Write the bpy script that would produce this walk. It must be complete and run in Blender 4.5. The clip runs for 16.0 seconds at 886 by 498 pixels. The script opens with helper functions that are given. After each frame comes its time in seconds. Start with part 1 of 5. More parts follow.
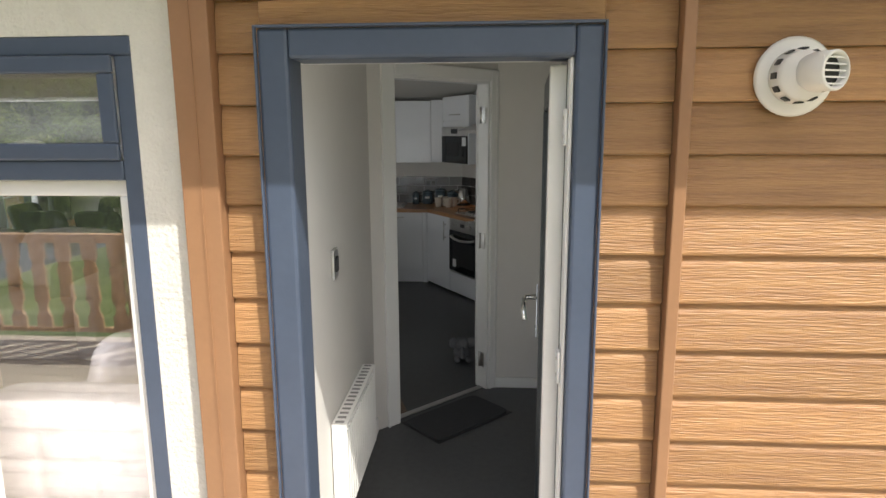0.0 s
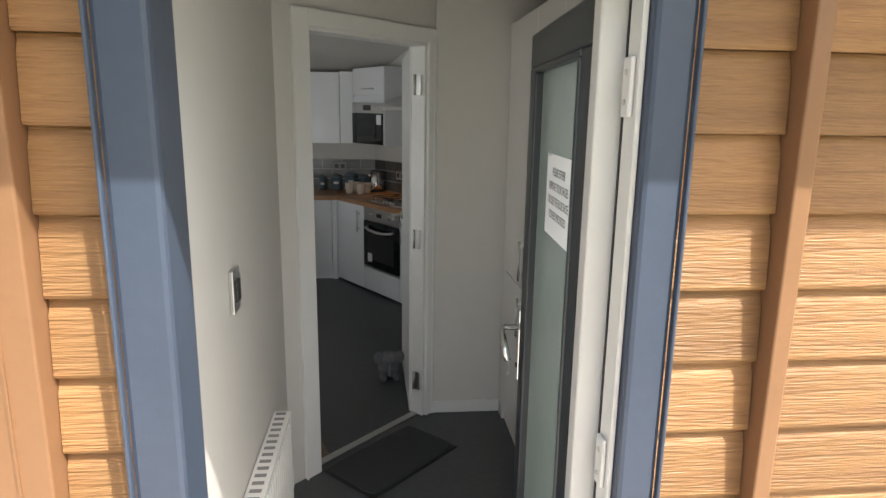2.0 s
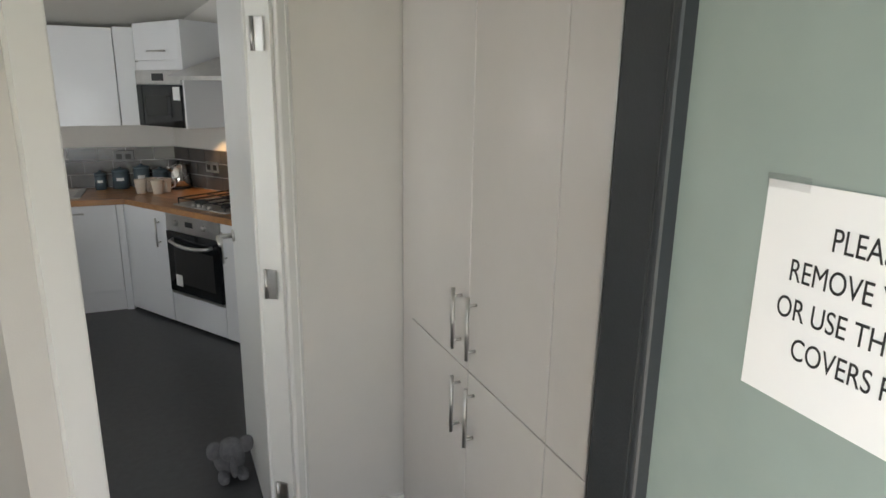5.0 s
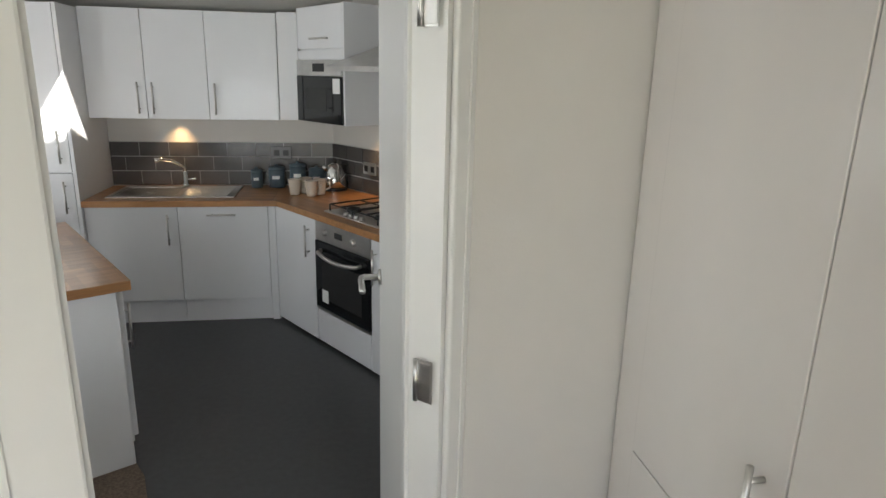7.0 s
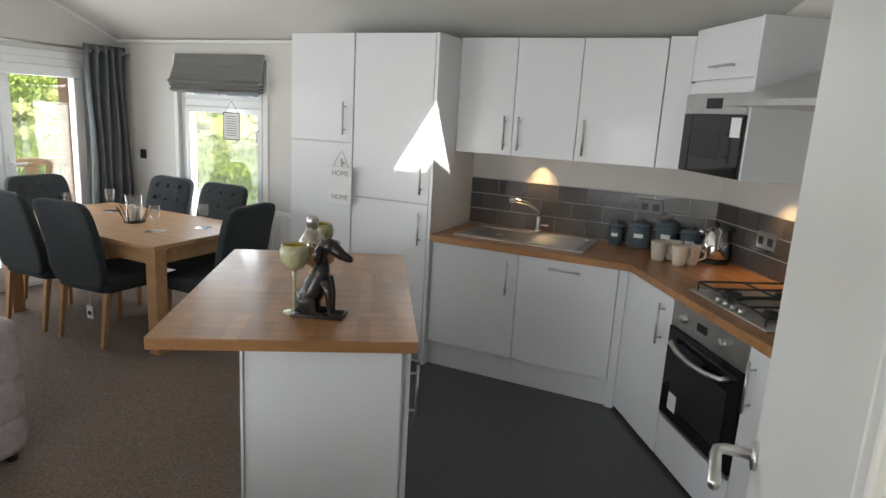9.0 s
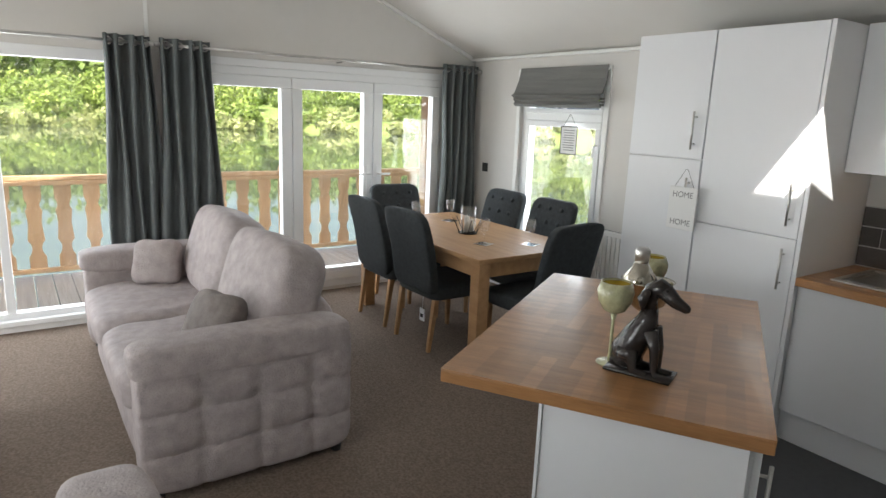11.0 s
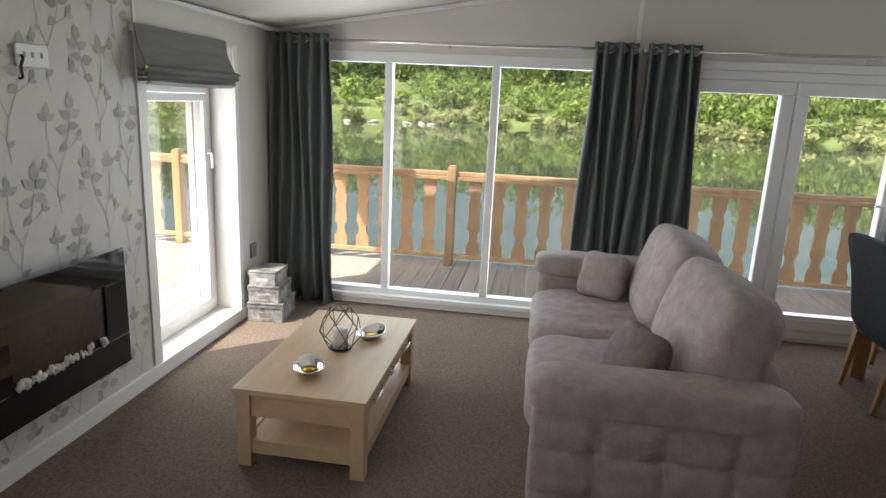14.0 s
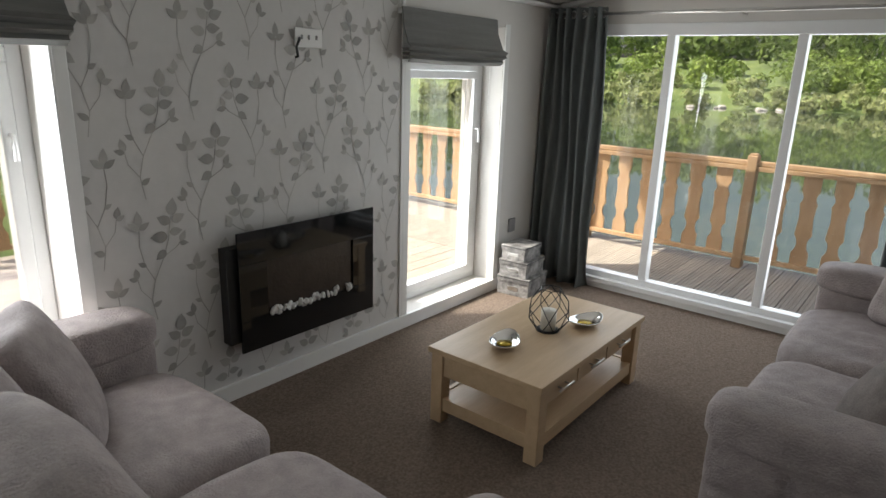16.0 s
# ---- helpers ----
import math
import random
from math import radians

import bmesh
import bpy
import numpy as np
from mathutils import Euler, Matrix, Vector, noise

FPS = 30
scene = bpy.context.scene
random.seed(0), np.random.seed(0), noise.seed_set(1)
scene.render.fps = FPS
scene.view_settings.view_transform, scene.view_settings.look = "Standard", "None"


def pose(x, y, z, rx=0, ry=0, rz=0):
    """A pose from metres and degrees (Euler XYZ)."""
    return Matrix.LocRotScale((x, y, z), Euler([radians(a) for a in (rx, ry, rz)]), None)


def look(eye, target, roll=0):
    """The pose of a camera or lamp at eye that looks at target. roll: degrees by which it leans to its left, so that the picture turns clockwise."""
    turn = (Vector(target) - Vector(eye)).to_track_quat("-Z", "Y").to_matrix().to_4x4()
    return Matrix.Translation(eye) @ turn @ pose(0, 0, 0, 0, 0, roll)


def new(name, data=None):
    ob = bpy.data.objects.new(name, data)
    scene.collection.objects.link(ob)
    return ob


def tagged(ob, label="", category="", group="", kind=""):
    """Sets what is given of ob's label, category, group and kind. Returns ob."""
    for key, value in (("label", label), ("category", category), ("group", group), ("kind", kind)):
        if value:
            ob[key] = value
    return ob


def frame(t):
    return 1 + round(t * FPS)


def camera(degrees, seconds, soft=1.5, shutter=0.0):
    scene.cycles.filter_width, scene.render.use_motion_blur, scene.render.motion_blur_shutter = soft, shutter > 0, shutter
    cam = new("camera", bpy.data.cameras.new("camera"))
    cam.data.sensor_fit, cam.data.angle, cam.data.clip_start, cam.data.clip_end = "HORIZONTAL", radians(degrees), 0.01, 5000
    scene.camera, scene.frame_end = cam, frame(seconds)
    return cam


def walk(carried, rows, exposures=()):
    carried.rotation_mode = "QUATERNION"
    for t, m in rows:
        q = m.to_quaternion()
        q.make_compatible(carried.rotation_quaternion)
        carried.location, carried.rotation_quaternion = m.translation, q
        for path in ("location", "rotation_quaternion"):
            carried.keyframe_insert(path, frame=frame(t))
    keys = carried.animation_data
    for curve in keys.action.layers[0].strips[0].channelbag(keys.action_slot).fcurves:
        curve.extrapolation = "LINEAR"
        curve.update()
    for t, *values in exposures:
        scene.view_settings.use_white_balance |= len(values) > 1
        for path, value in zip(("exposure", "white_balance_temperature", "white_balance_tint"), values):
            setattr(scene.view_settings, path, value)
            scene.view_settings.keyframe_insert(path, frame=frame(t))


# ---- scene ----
cam = camera(70.4, 16.0)
ROWS = [
    (0.0, 0.043, 0.185, 1.692, 3.70, -10.67, 0.28),
    (0.5, 0.009, 0.256, 1.679, 3.07, -10.95, -0.09),
    (1.0, 0.006, 0.457, 1.678, 1.78, -10.94, -0.54),
    (1.5, -0.028, 0.668, 1.668, 1.41, -11.77, -1.15),
    (2.0, -0.151, 0.915, 1.654, -5.52, -12.29, -0.84),
    (2.5, -0.243, 1.109, 1.638, -9.59, -12.53, -0.55),
    (3.0, -0.257, 1.365, 1.625, -12.59, -11.51, -0.63),
    (3.5, -0.288, 1.559, 1.627, -15.78, -11.11, -1.17),
    (4.0, -0.318, 1.748, 1.627, -19.58, -12.23, -1.32),
    (4.2, -0.308, 1.815, 1.630, -22.81, -12.88, -0.37),
    (6.3, -0.141, 2.570, 1.635, -22.50, -15.82, -1.43),
    (6.5, -0.169, 2.634, 1.646, -19.40, -16.46, -0.74),
    (7.0, -0.128, 2.907, 1.644, -8.70, -15.29, -1.34),
    (7.5, -0.131, 3.151, 1.643, 0.82, -13.54, -2.11),
    (8.0, -0.155, 3.353, 1.635, 7.84, -12.74, -1.70),
    (8.3, -0.162, 3.489, 1.586, 13.88, -12.53, -1.38),
    (8.5, -0.143, 3.561, 1.576, 16.89, -12.58, -1.18),
    (9.0, -0.108, 3.721, 1.565, 25.77, -12.21, -3.21),
    (9.5, -0.135, 3.839, 1.545, 32.59, -12.86, -1.72),
    (10.0, -0.206, 3.916, 1.544, 39.59, -12.59, -1.13),
    (10.2, -0.246, 3.940, 1.544, 42.99, -12.49, -1.49),
    (12.3, -0.463, 4.122, 1.556, 70.55, -13.47, -2.12),
    (12.5, -0.501, 4.120, 1.558, 72.01, -13.92, -2.12),
    (13.0, -0.545, 4.138, 1.553, 77.80, -14.27, -1.87),
    (13.4, -0.644, 4.205, 1.556, 85.28, -14.30, -2.05),
    (13.5, -0.650, 4.218, 1.554, 87.37, -14.14, -1.85),
    (14.0, -0.709, 4.302, 1.551, 99.05, -13.41, -2.57),
    (14.5, -0.773, 4.396, 1.539, 106.85, -13.64, -1.76),
    (15.0, -0.860, 4.474, 1.537, 112.37, -14.25, -2.98),
    (15.2, -0.894, 4.513, 1.529, 117.27, -13.86, -2.74),
    (15.5, -0.942, 4.581, 1.527, 123.41, -14.15, -1.01),
    (16.0, -0.980, 4.729, 1.521, 128.97, -15.89, -1.87),
]
# exposure of the hand-held camera, brighter once indoors
EXPO = [(0.0, 0.24), (1.5, 0.45), (2.5, 0.8), (3.5, 1.12), (4.2, 1.25), (6.3, 1.6), (8.0, 1.62), (9.0, 1.65), (10.2, 1.65), (12.3, 1.45), (12.5, 1.45), (13.5, 1.1), (14.5, 0.55), (15.5, 0.5), (16.0, 0.38)]
walk(cam, [(t, pose(x, y, z, 90 + pitch, roll, yaw)) for t, x, y, z, yaw, pitch, roll in ROWS], EXPO)


# ---- light ----
world = bpy.data.worlds.new("sky_world")
scene.world = world
world.use_nodes = True
wn = world.node_tree
sky = wn.nodes.new("ShaderNodeTexSky")
sky.sky_type = 'NISHITA'
sky.sun_disc = False
sky.dust_density = 6.0
sky.sun_elevation = radians(53.2)
sky.sun_rotation = radians(138)
wn.links.new(sky.outputs[0], wn.nodes["Background"].inputs[0])
wn.nodes["Background"].inputs[1].default_value = 0.15
SUN_WAY = Vector((-0.90, 1.0, -1.80))
sl = bpy.data.lights.new("sun", 'SUN')
sl.energy, sl.angle, sl.color = 4.8, radians(0.5), (1.0, 0.95, 0.86)
sun = new("sun", sl)
sun.matrix_world = look((6, -9, 16), Vector((6, -9, 16)) + SUN_WAY)


def area(name, m, w, h, watts, col):
    l = bpy.data.lights.new(name, 'AREA')
    l.shape, l.size, l.size_y, l.energy, l.color = 'RECTANGLE', w, h, watts, col
    ob = new(name, l)
    ob.matrix_world = m
    return ob


# added area lamps at the openings, standing in for skylight to brighten the rooms
SKYC = (0.92, 0.97, 1.0)
area("sky_fill", look((-5.42, 3.7, 1.0), (0, 3.7, 0.6)), 1.9, 1.7, 18, SKYC)
area("sky_fill", look((-5.42, 6.3, 1.0), (0, 6.3, 0.6)), 1.9, 1.6, 14, SKYC)
area("sky_fill", look((-4.1, 2.12, 0.9), (-4.1, 7, 0.5)), 0.8, 1.4, 13, SKYC)
area("sky_fill", look((-1.47, 2.12, 0.9), (-1.47, 7, 0.5)), 0.7, 1.4, 16, SKYC)
# added fill in the open entrance doorway, lifts the dim hall
area("sky_fill", look((-0.14, 2.07, 1.0), (-0.14, 7, 0.8)), 0.7, 1.7, 2.6, SKYC)
area("sky_fill", look((-4.05, 7.86, 1.1), (-4.05, 2, 0.5)), 0.8, 1.1, 7, SKYC)


# ---- materials ----
def mat(name, base, rough=0.5, metal=0.0, var=0.0, scale=8.0, bump=0.0, bscale=60.0, dark=None, stretch=None, rnd=0.0, spec=0.5, coat=0.0, detail=6.0, island=False):
    """A surface with two scales of colour variation, relief and a spread of tone from piece to piece."""
    m = bpy.data.materials.new(name)
    m.use_nodes = True
    nt = m.node_tree
    N, L = nt.nodes.new, nt.links.new
    b = nt.nodes["Principled BSDF"]
    b.inputs["Roughness"].default_value = rough
    b.inputs["Metallic"].default_value = metal
    b.inputs["Specular IOR Level"].default_value = spec
    b.inputs["Coat Weight"].default_value = coat
    tc = N("ShaderNodeTexCoord")
    mp = N("ShaderNodeMapping")
    L(tc.outputs["Object"], mp.inputs[0])
    if stretch:
        mp.inputs["Scale"].default_value = stretch
    dark = dark or tuple(c * (1 - var) for c in base)
    if var or dark:
        n1 = N("ShaderNodeTexNoise")
        n1.inputs["Scale"].default_value = scale
        n1.inputs["Detail"].default_value = detail
        n2 = N("ShaderNodeTexNoise")
        n2.inputs["Scale"].default_value = scale * 9
        n2.inputs["Detail"].default_value = 3
        L(mp.outputs[0], n1.inputs[0])
        L(mp.outputs[0], n2.inputs[0])
        ad = N("ShaderNodeMath")
        ad.operation = 'MULTIPLY_ADD'
        L(n2.outputs[0], ad.inputs[0])
        ad.inputs[1].default_value = 0.5
        L(n1.outputs[0], ad.inputs[2])
        ramp = N("ShaderNodeValToRGB")
        ramp.color_ramp.elements[0].position, ramp.color_ramp.elements[1].position = 0.5, 1.0
        ramp.color_ramp.elements[0].color = (*dark, 1)
        ramp.color_ramp.elements[1].color = (*base, 1)
        L(ad.outputs[0], ramp.inputs[0])
        col = ramp.outputs[0]
        if rnd:
            hs = N("ShaderNodeHueSaturation")
            if island:
                oi = N("ShaderNodeNewGeometry")
                src = oi.outputs["Random Per Island"]
            else:
                oi = N("ShaderNodeObjectInfo")
                src = oi.outputs["Random"]
            ma = N("ShaderNodeMath")
            ma.operation = 'MULTIPLY_ADD'
            L(src, ma.inputs[0])
            ma.inputs[1].default_value = 2 * rnd
            ma.inputs[2].default_value = 1 - rnd
            L(ma.outputs[0], hs.inputs["Value"])
            L(col, hs.inputs["Color"])
            col = hs.outputs[0]
        L(col, b.inputs["Base Color"])
    if bump:
        n3 = N("ShaderNodeTexNoise")
        n3.inputs["Scale"].default_value = bscale
        n3.inputs["Detail"].default_value = 5
        L(mp.outputs[0], n3.inputs[0])
        bp = N("ShaderNodeBump")
        bp.inputs["Strength"].default_value = bump
        bp.inputs["Distance"].default_value = 0.01
        L(n3.outputs[0], bp.inputs["Height"])
        L(bp.outputs[0], b.inputs["Normal"])
    return m


def glassy(name, rough=0.0, tint=(1, 1, 1), base=0.05):
    m = bpy.data.materials.new(name)
    m.use_nodes = True
    nt = m.node_tree
    out = nt.nodes["Material Output"]
    nt.nodes.remove(nt.nodes["Principled BSDF"])
    tr = nt.nodes.new("ShaderNodeBsdfTransparent")
    tr.inputs[0].default_value = (*tint, 1)
    gl = nt.nodes.new("ShaderNodeBsdfGlossy")
    gl.inputs["Roughness"].default_value = rough
    lw = nt.nodes.new("ShaderNodeLayerWeight")
    lw.inputs[0].default_value = 0.5
    pw_ = nt.nodes.new("ShaderNodeMath")
    pw_.operation = 'POWER'
    pw_.inputs[1].default_value = 4.0
    nt.links.new(lw.outputs["Facing"], pw_.inputs[0])
    fr = nt.nodes.new("ShaderNodeMath")
    fr.operation = 'MULTIPLY_ADD'
    fr.inputs[1].default_value, fr.inputs[2].default_value = 0.3, base
    nt.links.new(pw_.outputs[0], fr.inputs[0])
    mx = nt.nodes.new("ShaderNodeMixShader")
    nt.links.new(fr.outputs[0], mx.inputs[0])
    nt.links.new(tr.outputs[0], mx.inputs[1])
    nt.links.new(gl.outputs[0], mx.inputs[2])
    nt.links.new(mx.outputs[0], out.inputs[0])
    return m


WALL = mat("wall_vinyl", (0.665, 0.645, 0.612), 0.55, var=0.05, scale=1.5, bump=0.06, bscale=180)
CEIL = mat("ceiling_paint", (0.68, 0.66, 0.62), 0.6, var=0.04, scale=1.2, bump=0.04, bscale=120)
PAPER = mat("wallpaper_ground", (0.63, 0.62, 0.60), 0.5, var=0.07, scale=4, bump=0.1, bscale=300)
LEAF = mat("wallpaper_print", (0.41, 0.40, 0.375), 0.5, var=0.15, scale=30, rnd=0.2, island=True)
WHITE = mat("white_satin", (0.80, 0.80, 0.78), 0.35, var=0.03, scale=3)
UPVC = mat("white_upvc", (0.82, 0.83, 0.83), 0.3, var=0.03, scale=2)
UNIT = mat("white_gloss_unit", (0.80, 0.81, 0.83), 0.30, var=0.02, scale=2, coat=0.1)
CREAM = mat("cupboard_gloss", (0.73, 0.70, 0.672), 0.24, var=0.03, scale=2, coat=0.3)
BLUE = mat("blue_grey_frame", (0.075, 0.10, 0.155), 0.38, var=0.12, scale=5, bump=0.05, bscale=200)
ANTH = mat("anthracite_door", (0.028, 0.032, 0.036), 0.35, var=0.2, scale=6, bump=0.04, bscale=200)
CLAD = mat("timber_effect_board", (0.44, 0.25, 0.108), 0.40, dark=(0.28, 0.145, 0.066), scale=10, bump=0.7, bscale=46, stretch=(0.28, 1, 4.2), rnd=0.16)
CLADF = mat("brown_trim", (0.33, 0.18, 0.095), 0.45, var=0.12, scale=6, bump=0.05)
REND = mat("white_stucco", (0.74, 0.74, 0.70), 0.85, var=0.1, scale=12, bump=0.7, bscale=70)
CARPET = mat("brown_carpet", (0.31, 0.243, 0.195), 0.95, dark=(0.16, 0.12, 0.09), scale=85, bump=1.0, bscale=330, spec=0.1)
VINYL = mat("charcoal_vinyl", (0.070, 0.072, 0.075), 0.42, var=0.25, scale=30, bump=0.05, bscale=300)
MATF = mat("rubber_mat", (0.045, 0.047, 0.05), 0.9, var=0.3, scale=60, bump=0.8, bscale=250)
OAKW = mat("oak", (0.50, 0.30, 0.145), 0.42, dark=(0.38, 0.21, 0.095), scale=6, bump=0.15, bscale=40, stretch=(0.4, 4, 4))
OAKP = mat("pale_oak", (0.62, 0.46, 0.29), 0.4, dark=(0.52, 0.37, 0.22), scale=5, bump=0.12, bscale=40, stretch=(0.4, 4, 4))
BLOCK = mat("butcher_block", (0.45, 0.225, 0.088), 0.3, dark=(0.27, 0.125, 0.047), scale=5, bump=0.08, bscale=40, stretch=(0.5, 5, 5), rnd=0.17, coat=0.15)
STEEL = mat("brushed_steel", (0.66, 0.65, 0.63), 0.3, 1.0, var=0.15, scale=20)
CHROME = mat("polished_steel", (0.75, 0.75, 0.74), 0.08, 1.0, var=0.05, scale=10)
BLACKG = mat("black_glass", (0.008, 0.009, 0.010), 0.05, var=0.2, scale=3)
BLACK = mat("black_iron", (0.02, 0.02, 0.02), 0.45, var=0.3, scale=30)
BRONZE = mat("dark_resin", (0.035, 0.028, 0.026), 0.22, var=0.4, scale=14, bump=0.2, bscale=60)
SOFA = mat("mink_chenille", (0.43, 0.375, 0.365), 0.72, dark=(0.30, 0.262, 0.257), scale=18, bump=0.6, bscale=130, spec=0.25)
CUSH = mat("dark_cushion", (0.20, 0.17, 0.155), 0.8, dark=(0.12, 0.10, 0.09), scale=20, bump=0.4, bscale=200)
CHAIR = mat("charcoal_linen", (0.055, 0.062, 0.066), 0.85, var=0.35, scale=40, bump=0.3, bscale=400, spec=0.2)
CURT = mat("charcoal_curtain", (0.135, 0.15, 0.15), 0.75, var=0.3, scale=30, bump=0.25, bscale=250, stretch=(1, 1, 0.3))
BLIND = mat("grey_linen_blind", (0.19, 0.19, 0.18), 0.8, var=0.25, scale=14, bump=0.3, bscale=120, stretch=(0.15, 1, 3))
TILE = mat("slate_tile", (0.105, 0.098, 0.095), 0.18, var=0.25, scale=6, bump=0.1, bscale=30, rnd=0.15)
GROUT = mat("pale_grout", (0.50, 0.49, 0.47), 0.8, var=0.1, scale=20)
RAILW = mat("honey_timber", (0.60, 0.41, 0.235), 0.6, dark=(0.46, 0.28, 0.14), scale=5, bump=0.3, bscale=30, stretch=(3, 3, 0.5), rnd=0.14)
DECKW = mat("weathered_deck", (0.56, 0.51, 0.43), 0.75, dark=(0.41, 0.36, 0.29), scale=6, bump=0.3, bscale=40, stretch=(0.4, 5, 5), rnd=0.12)
GLASS = glassy("clear_glass", base=0.10)
COATED = glassy("coated_glass", base=0.26)
PANE = glassy("window_glass", base=0.06)
FROST = mat("frosted_glass", (0.30, 0.36, 0.33), 0.16, var=0.12, scale=1.5, bump=0.03, bscale=90, spec=0.6)
CRACK = mat("gold_crackle_glass", (0.52, 0.50, 0.30), 0.12, dark=(0.30, 0.30, 0.18), scale=30, bump=0.5, bscale=60, coat=0.6)
GOLD = mat("gold_lining", (0.60, 0.42, 0.04), 0.25, 0.6, var=0.2, scale=20)
SILVER = mat("aged_silver", (0.62, 0.58, 0.50), 0.15, 1.0, var=0.35, scale=18)
SHEET = mat("white_paper", (0.84, 0.84, 0.83), 0.7, var=0.02, scale=3)
INK = mat("black_ink", (0.02, 0.02, 0.02), 0.7, var=0.1)
CERAM = mat("cream_stoneware", (0.70, 0.62, 0.53), 0.35, var=0.08, scale=20)
TEAL = mat("grey_blue_enamel", (0.10, 0.14, 0.17), 0.3, var=0.15, scale=12)
WAX = mat("candle_wax", (0.80, 0.77, 0.70), 0.5, var=0.05)
PEBB = mat("white_pebble", (0.72, 0.71, 0.68), 0.6, var=0.2, scale=30, rnd=0.15, island=True)
PLUSH = mat("grey_plush", (0.17, 0.17, 0.18), 0.95, var=0.3, scale=40, bump=0.6, bscale=200)
BOXP = mat("patterned_box", (0.40, 0.385, 0.37), 0.6, dark=(0.045, 0.043, 0.042), scale=16, detail=2.0)
GREYP = mat("grey_plastic", (0.25, 0.25, 0.25), 0.5, var=0.1)
GRASS = mat("meadow", (0.20, 0.25, 0.07), 0.95, dark=(0.08, 0.13, 0.03), scale=0.6, bump=0.5, bscale=4)
FOLI = mat("bank_foliage", (0.34, 0.42, 0.10), 0.8, dark=(0.14, 0.22, 0.05), scale=0.25, rnd=0.5, island=True)
TREE = mat("wood_foliage", (0.23, 0.30, 0.075), 0.8, dark=(0.08, 0.14, 0.03), scale=0.2, rnd=0.5, island=True)
REED = mat("pale_reeds", (0.42, 0.44, 0.20), 0.9, dark=(0.24, 0.30, 0.10), scale=0.5, rnd=0.4, island=True)
STONE = mat("pale_rubble", (0.50, 0.47, 0.41), 0.9, var=0.4, scale=1.5, bump=0.4, bscale=6)
WATER = mat("lake_water", (0.075, 0.095, 0.06), 0.03, var=0.3, scale=0.1, bump=0.05, bscale=0.8, stretch=(1.0, 0.35, 1))


def translucent(m, share):
    """Lets part of the daylight through a leaf."""
    nt = m.node_tree
    b, out = nt.nodes["Principled BSDF"], nt.nodes["Material Output"]
    tl = nt.nodes.new("ShaderNodeBsdfTranslucent")
    nt.links.new(b.inputs["Base Color"].links[0].from_socket, tl.inputs[0])
    mx = nt.nodes.new("ShaderNodeMixShader")
    mx.inputs[0].default_value = share
    nt.links.new(b.outputs[0], mx.inputs[1])
    nt.links.new(tl.outputs[0], mx.inputs[2])
    nt.links.new(mx.outputs[0], out.inputs[0])


for m_ in (FOLI, TREE, REED):
    translucent(m_, 0.45)

# ---- mesh helpers ----
def part(name, bm, material, parent=None, label="", smooth=False, bevel=0.0):
    me = bpy.data.meshes.new(name)
    bm.normal_update()
    bm.to_mesh(me)
    bm.free()
    me.materials.append(material)
    if smooth:
        for p in me.polygons:
            p.use_smooth = True
    ob = new(name, me)
    if parent:
        ob.parent = parent
    if label:
        ob["label"] = label
    if bevel:
        md = ob.modifiers.new("bevel", 'BEVEL')
        md.width, md.segments, md.limit_method = bevel, 2, 'ANGLE'
    return ob


def box(x0, x1, y0, y1, z0, z1, bm=None):
    bm = bm or bmesh.new()
    vs = [bm.verts.new(c) for c in ((x0, y0, z0), (x1, y0, z0), (x1, y1, z0), (x0, y1, z0), (x0, y0, z1), (x1, y0, z1), (x1, y1, z1), (x0, y1, z1))]
    for f in ((3, 2, 1, 0), (4, 5, 6, 7), (0, 1, 5, 4), (1, 2, 6, 5), (2, 3, 7, 6), (3, 0, 4, 7)):
        bm.faces.new([vs[i] for i in f])
    return bm


def prism(pts, z0, z1, bm=None):
    """A solid over a plan outline (counter-clockwise)."""
    bm = bm or bmesh.new()
    lo = [bm.verts.new((x, y, z0)) for x, y in pts]
    hi = [bm.verts.new((x, y, z1)) for x, y in pts]
    bm.faces.new(hi)
    bm.faces.new(lo[::-1])
    n = len(pts)
    for i in range(n):
        bm.faces.new((lo[i], lo[(i + 1) % n], hi[(i + 1) % n], hi[i]))
    return bm


def lathe(profile, n=20, bm=None, at=(0, 0, 0)):
    """A turned body from (radius, height) pairs."""
    bm = bm or bmesh.new()
    rings = []
    for r, z in profile:
        rings.append([bm.verts.new((at[0] + r * math.cos(2 * math.pi * k / n), at[1] + r * math.sin(2 * math.pi * k / n), at[2] + z)) for k in range(n)])
    for a, b in zip(rings, rings[1:]):
        for k in range(n):
            bm.faces.new((a[k], a[(k + 1) % n], b[(k + 1) % n], b[k]))
    bm.faces.new(rings[0][::-1])
    bm.faces.new(rings[-1])
    return bm


def tube(pts, r, n=8, bm=None):
    """A round bar along a line of points."""
    bm = bm or bmesh.new()
    pts = [Vector(p) for p in pts]
    rings = []
    for i, p in enumerate(pts):
        d = (pts[min(i + 1, len(pts) - 1)] - pts[max(i - 1, 0)]).normalized()
        a = d.orthogonal().normalized() if i == 0 else (rings_a - d * rings_a.dot(d)).normalized()
        rings_a = a
        b = d.cross(a)
        rr = r[i] if isinstance(r, (list, tuple)) else r
        rings.append([bm.verts.new(p + rr * (a * math.cos(2 * math.pi * k / n) + b * math.sin(2 * math.pi * k / n))) for k in range(n)])
    for a, b in zip(rings, rings[1:]):
        for k in range(n):
            bm.faces.new((a[k], a[(k + 1) % n], b[(k + 1) % n], b[k]))
    bm.faces.new(rings[0][::-1])
    bm.faces.new(rings[-1])
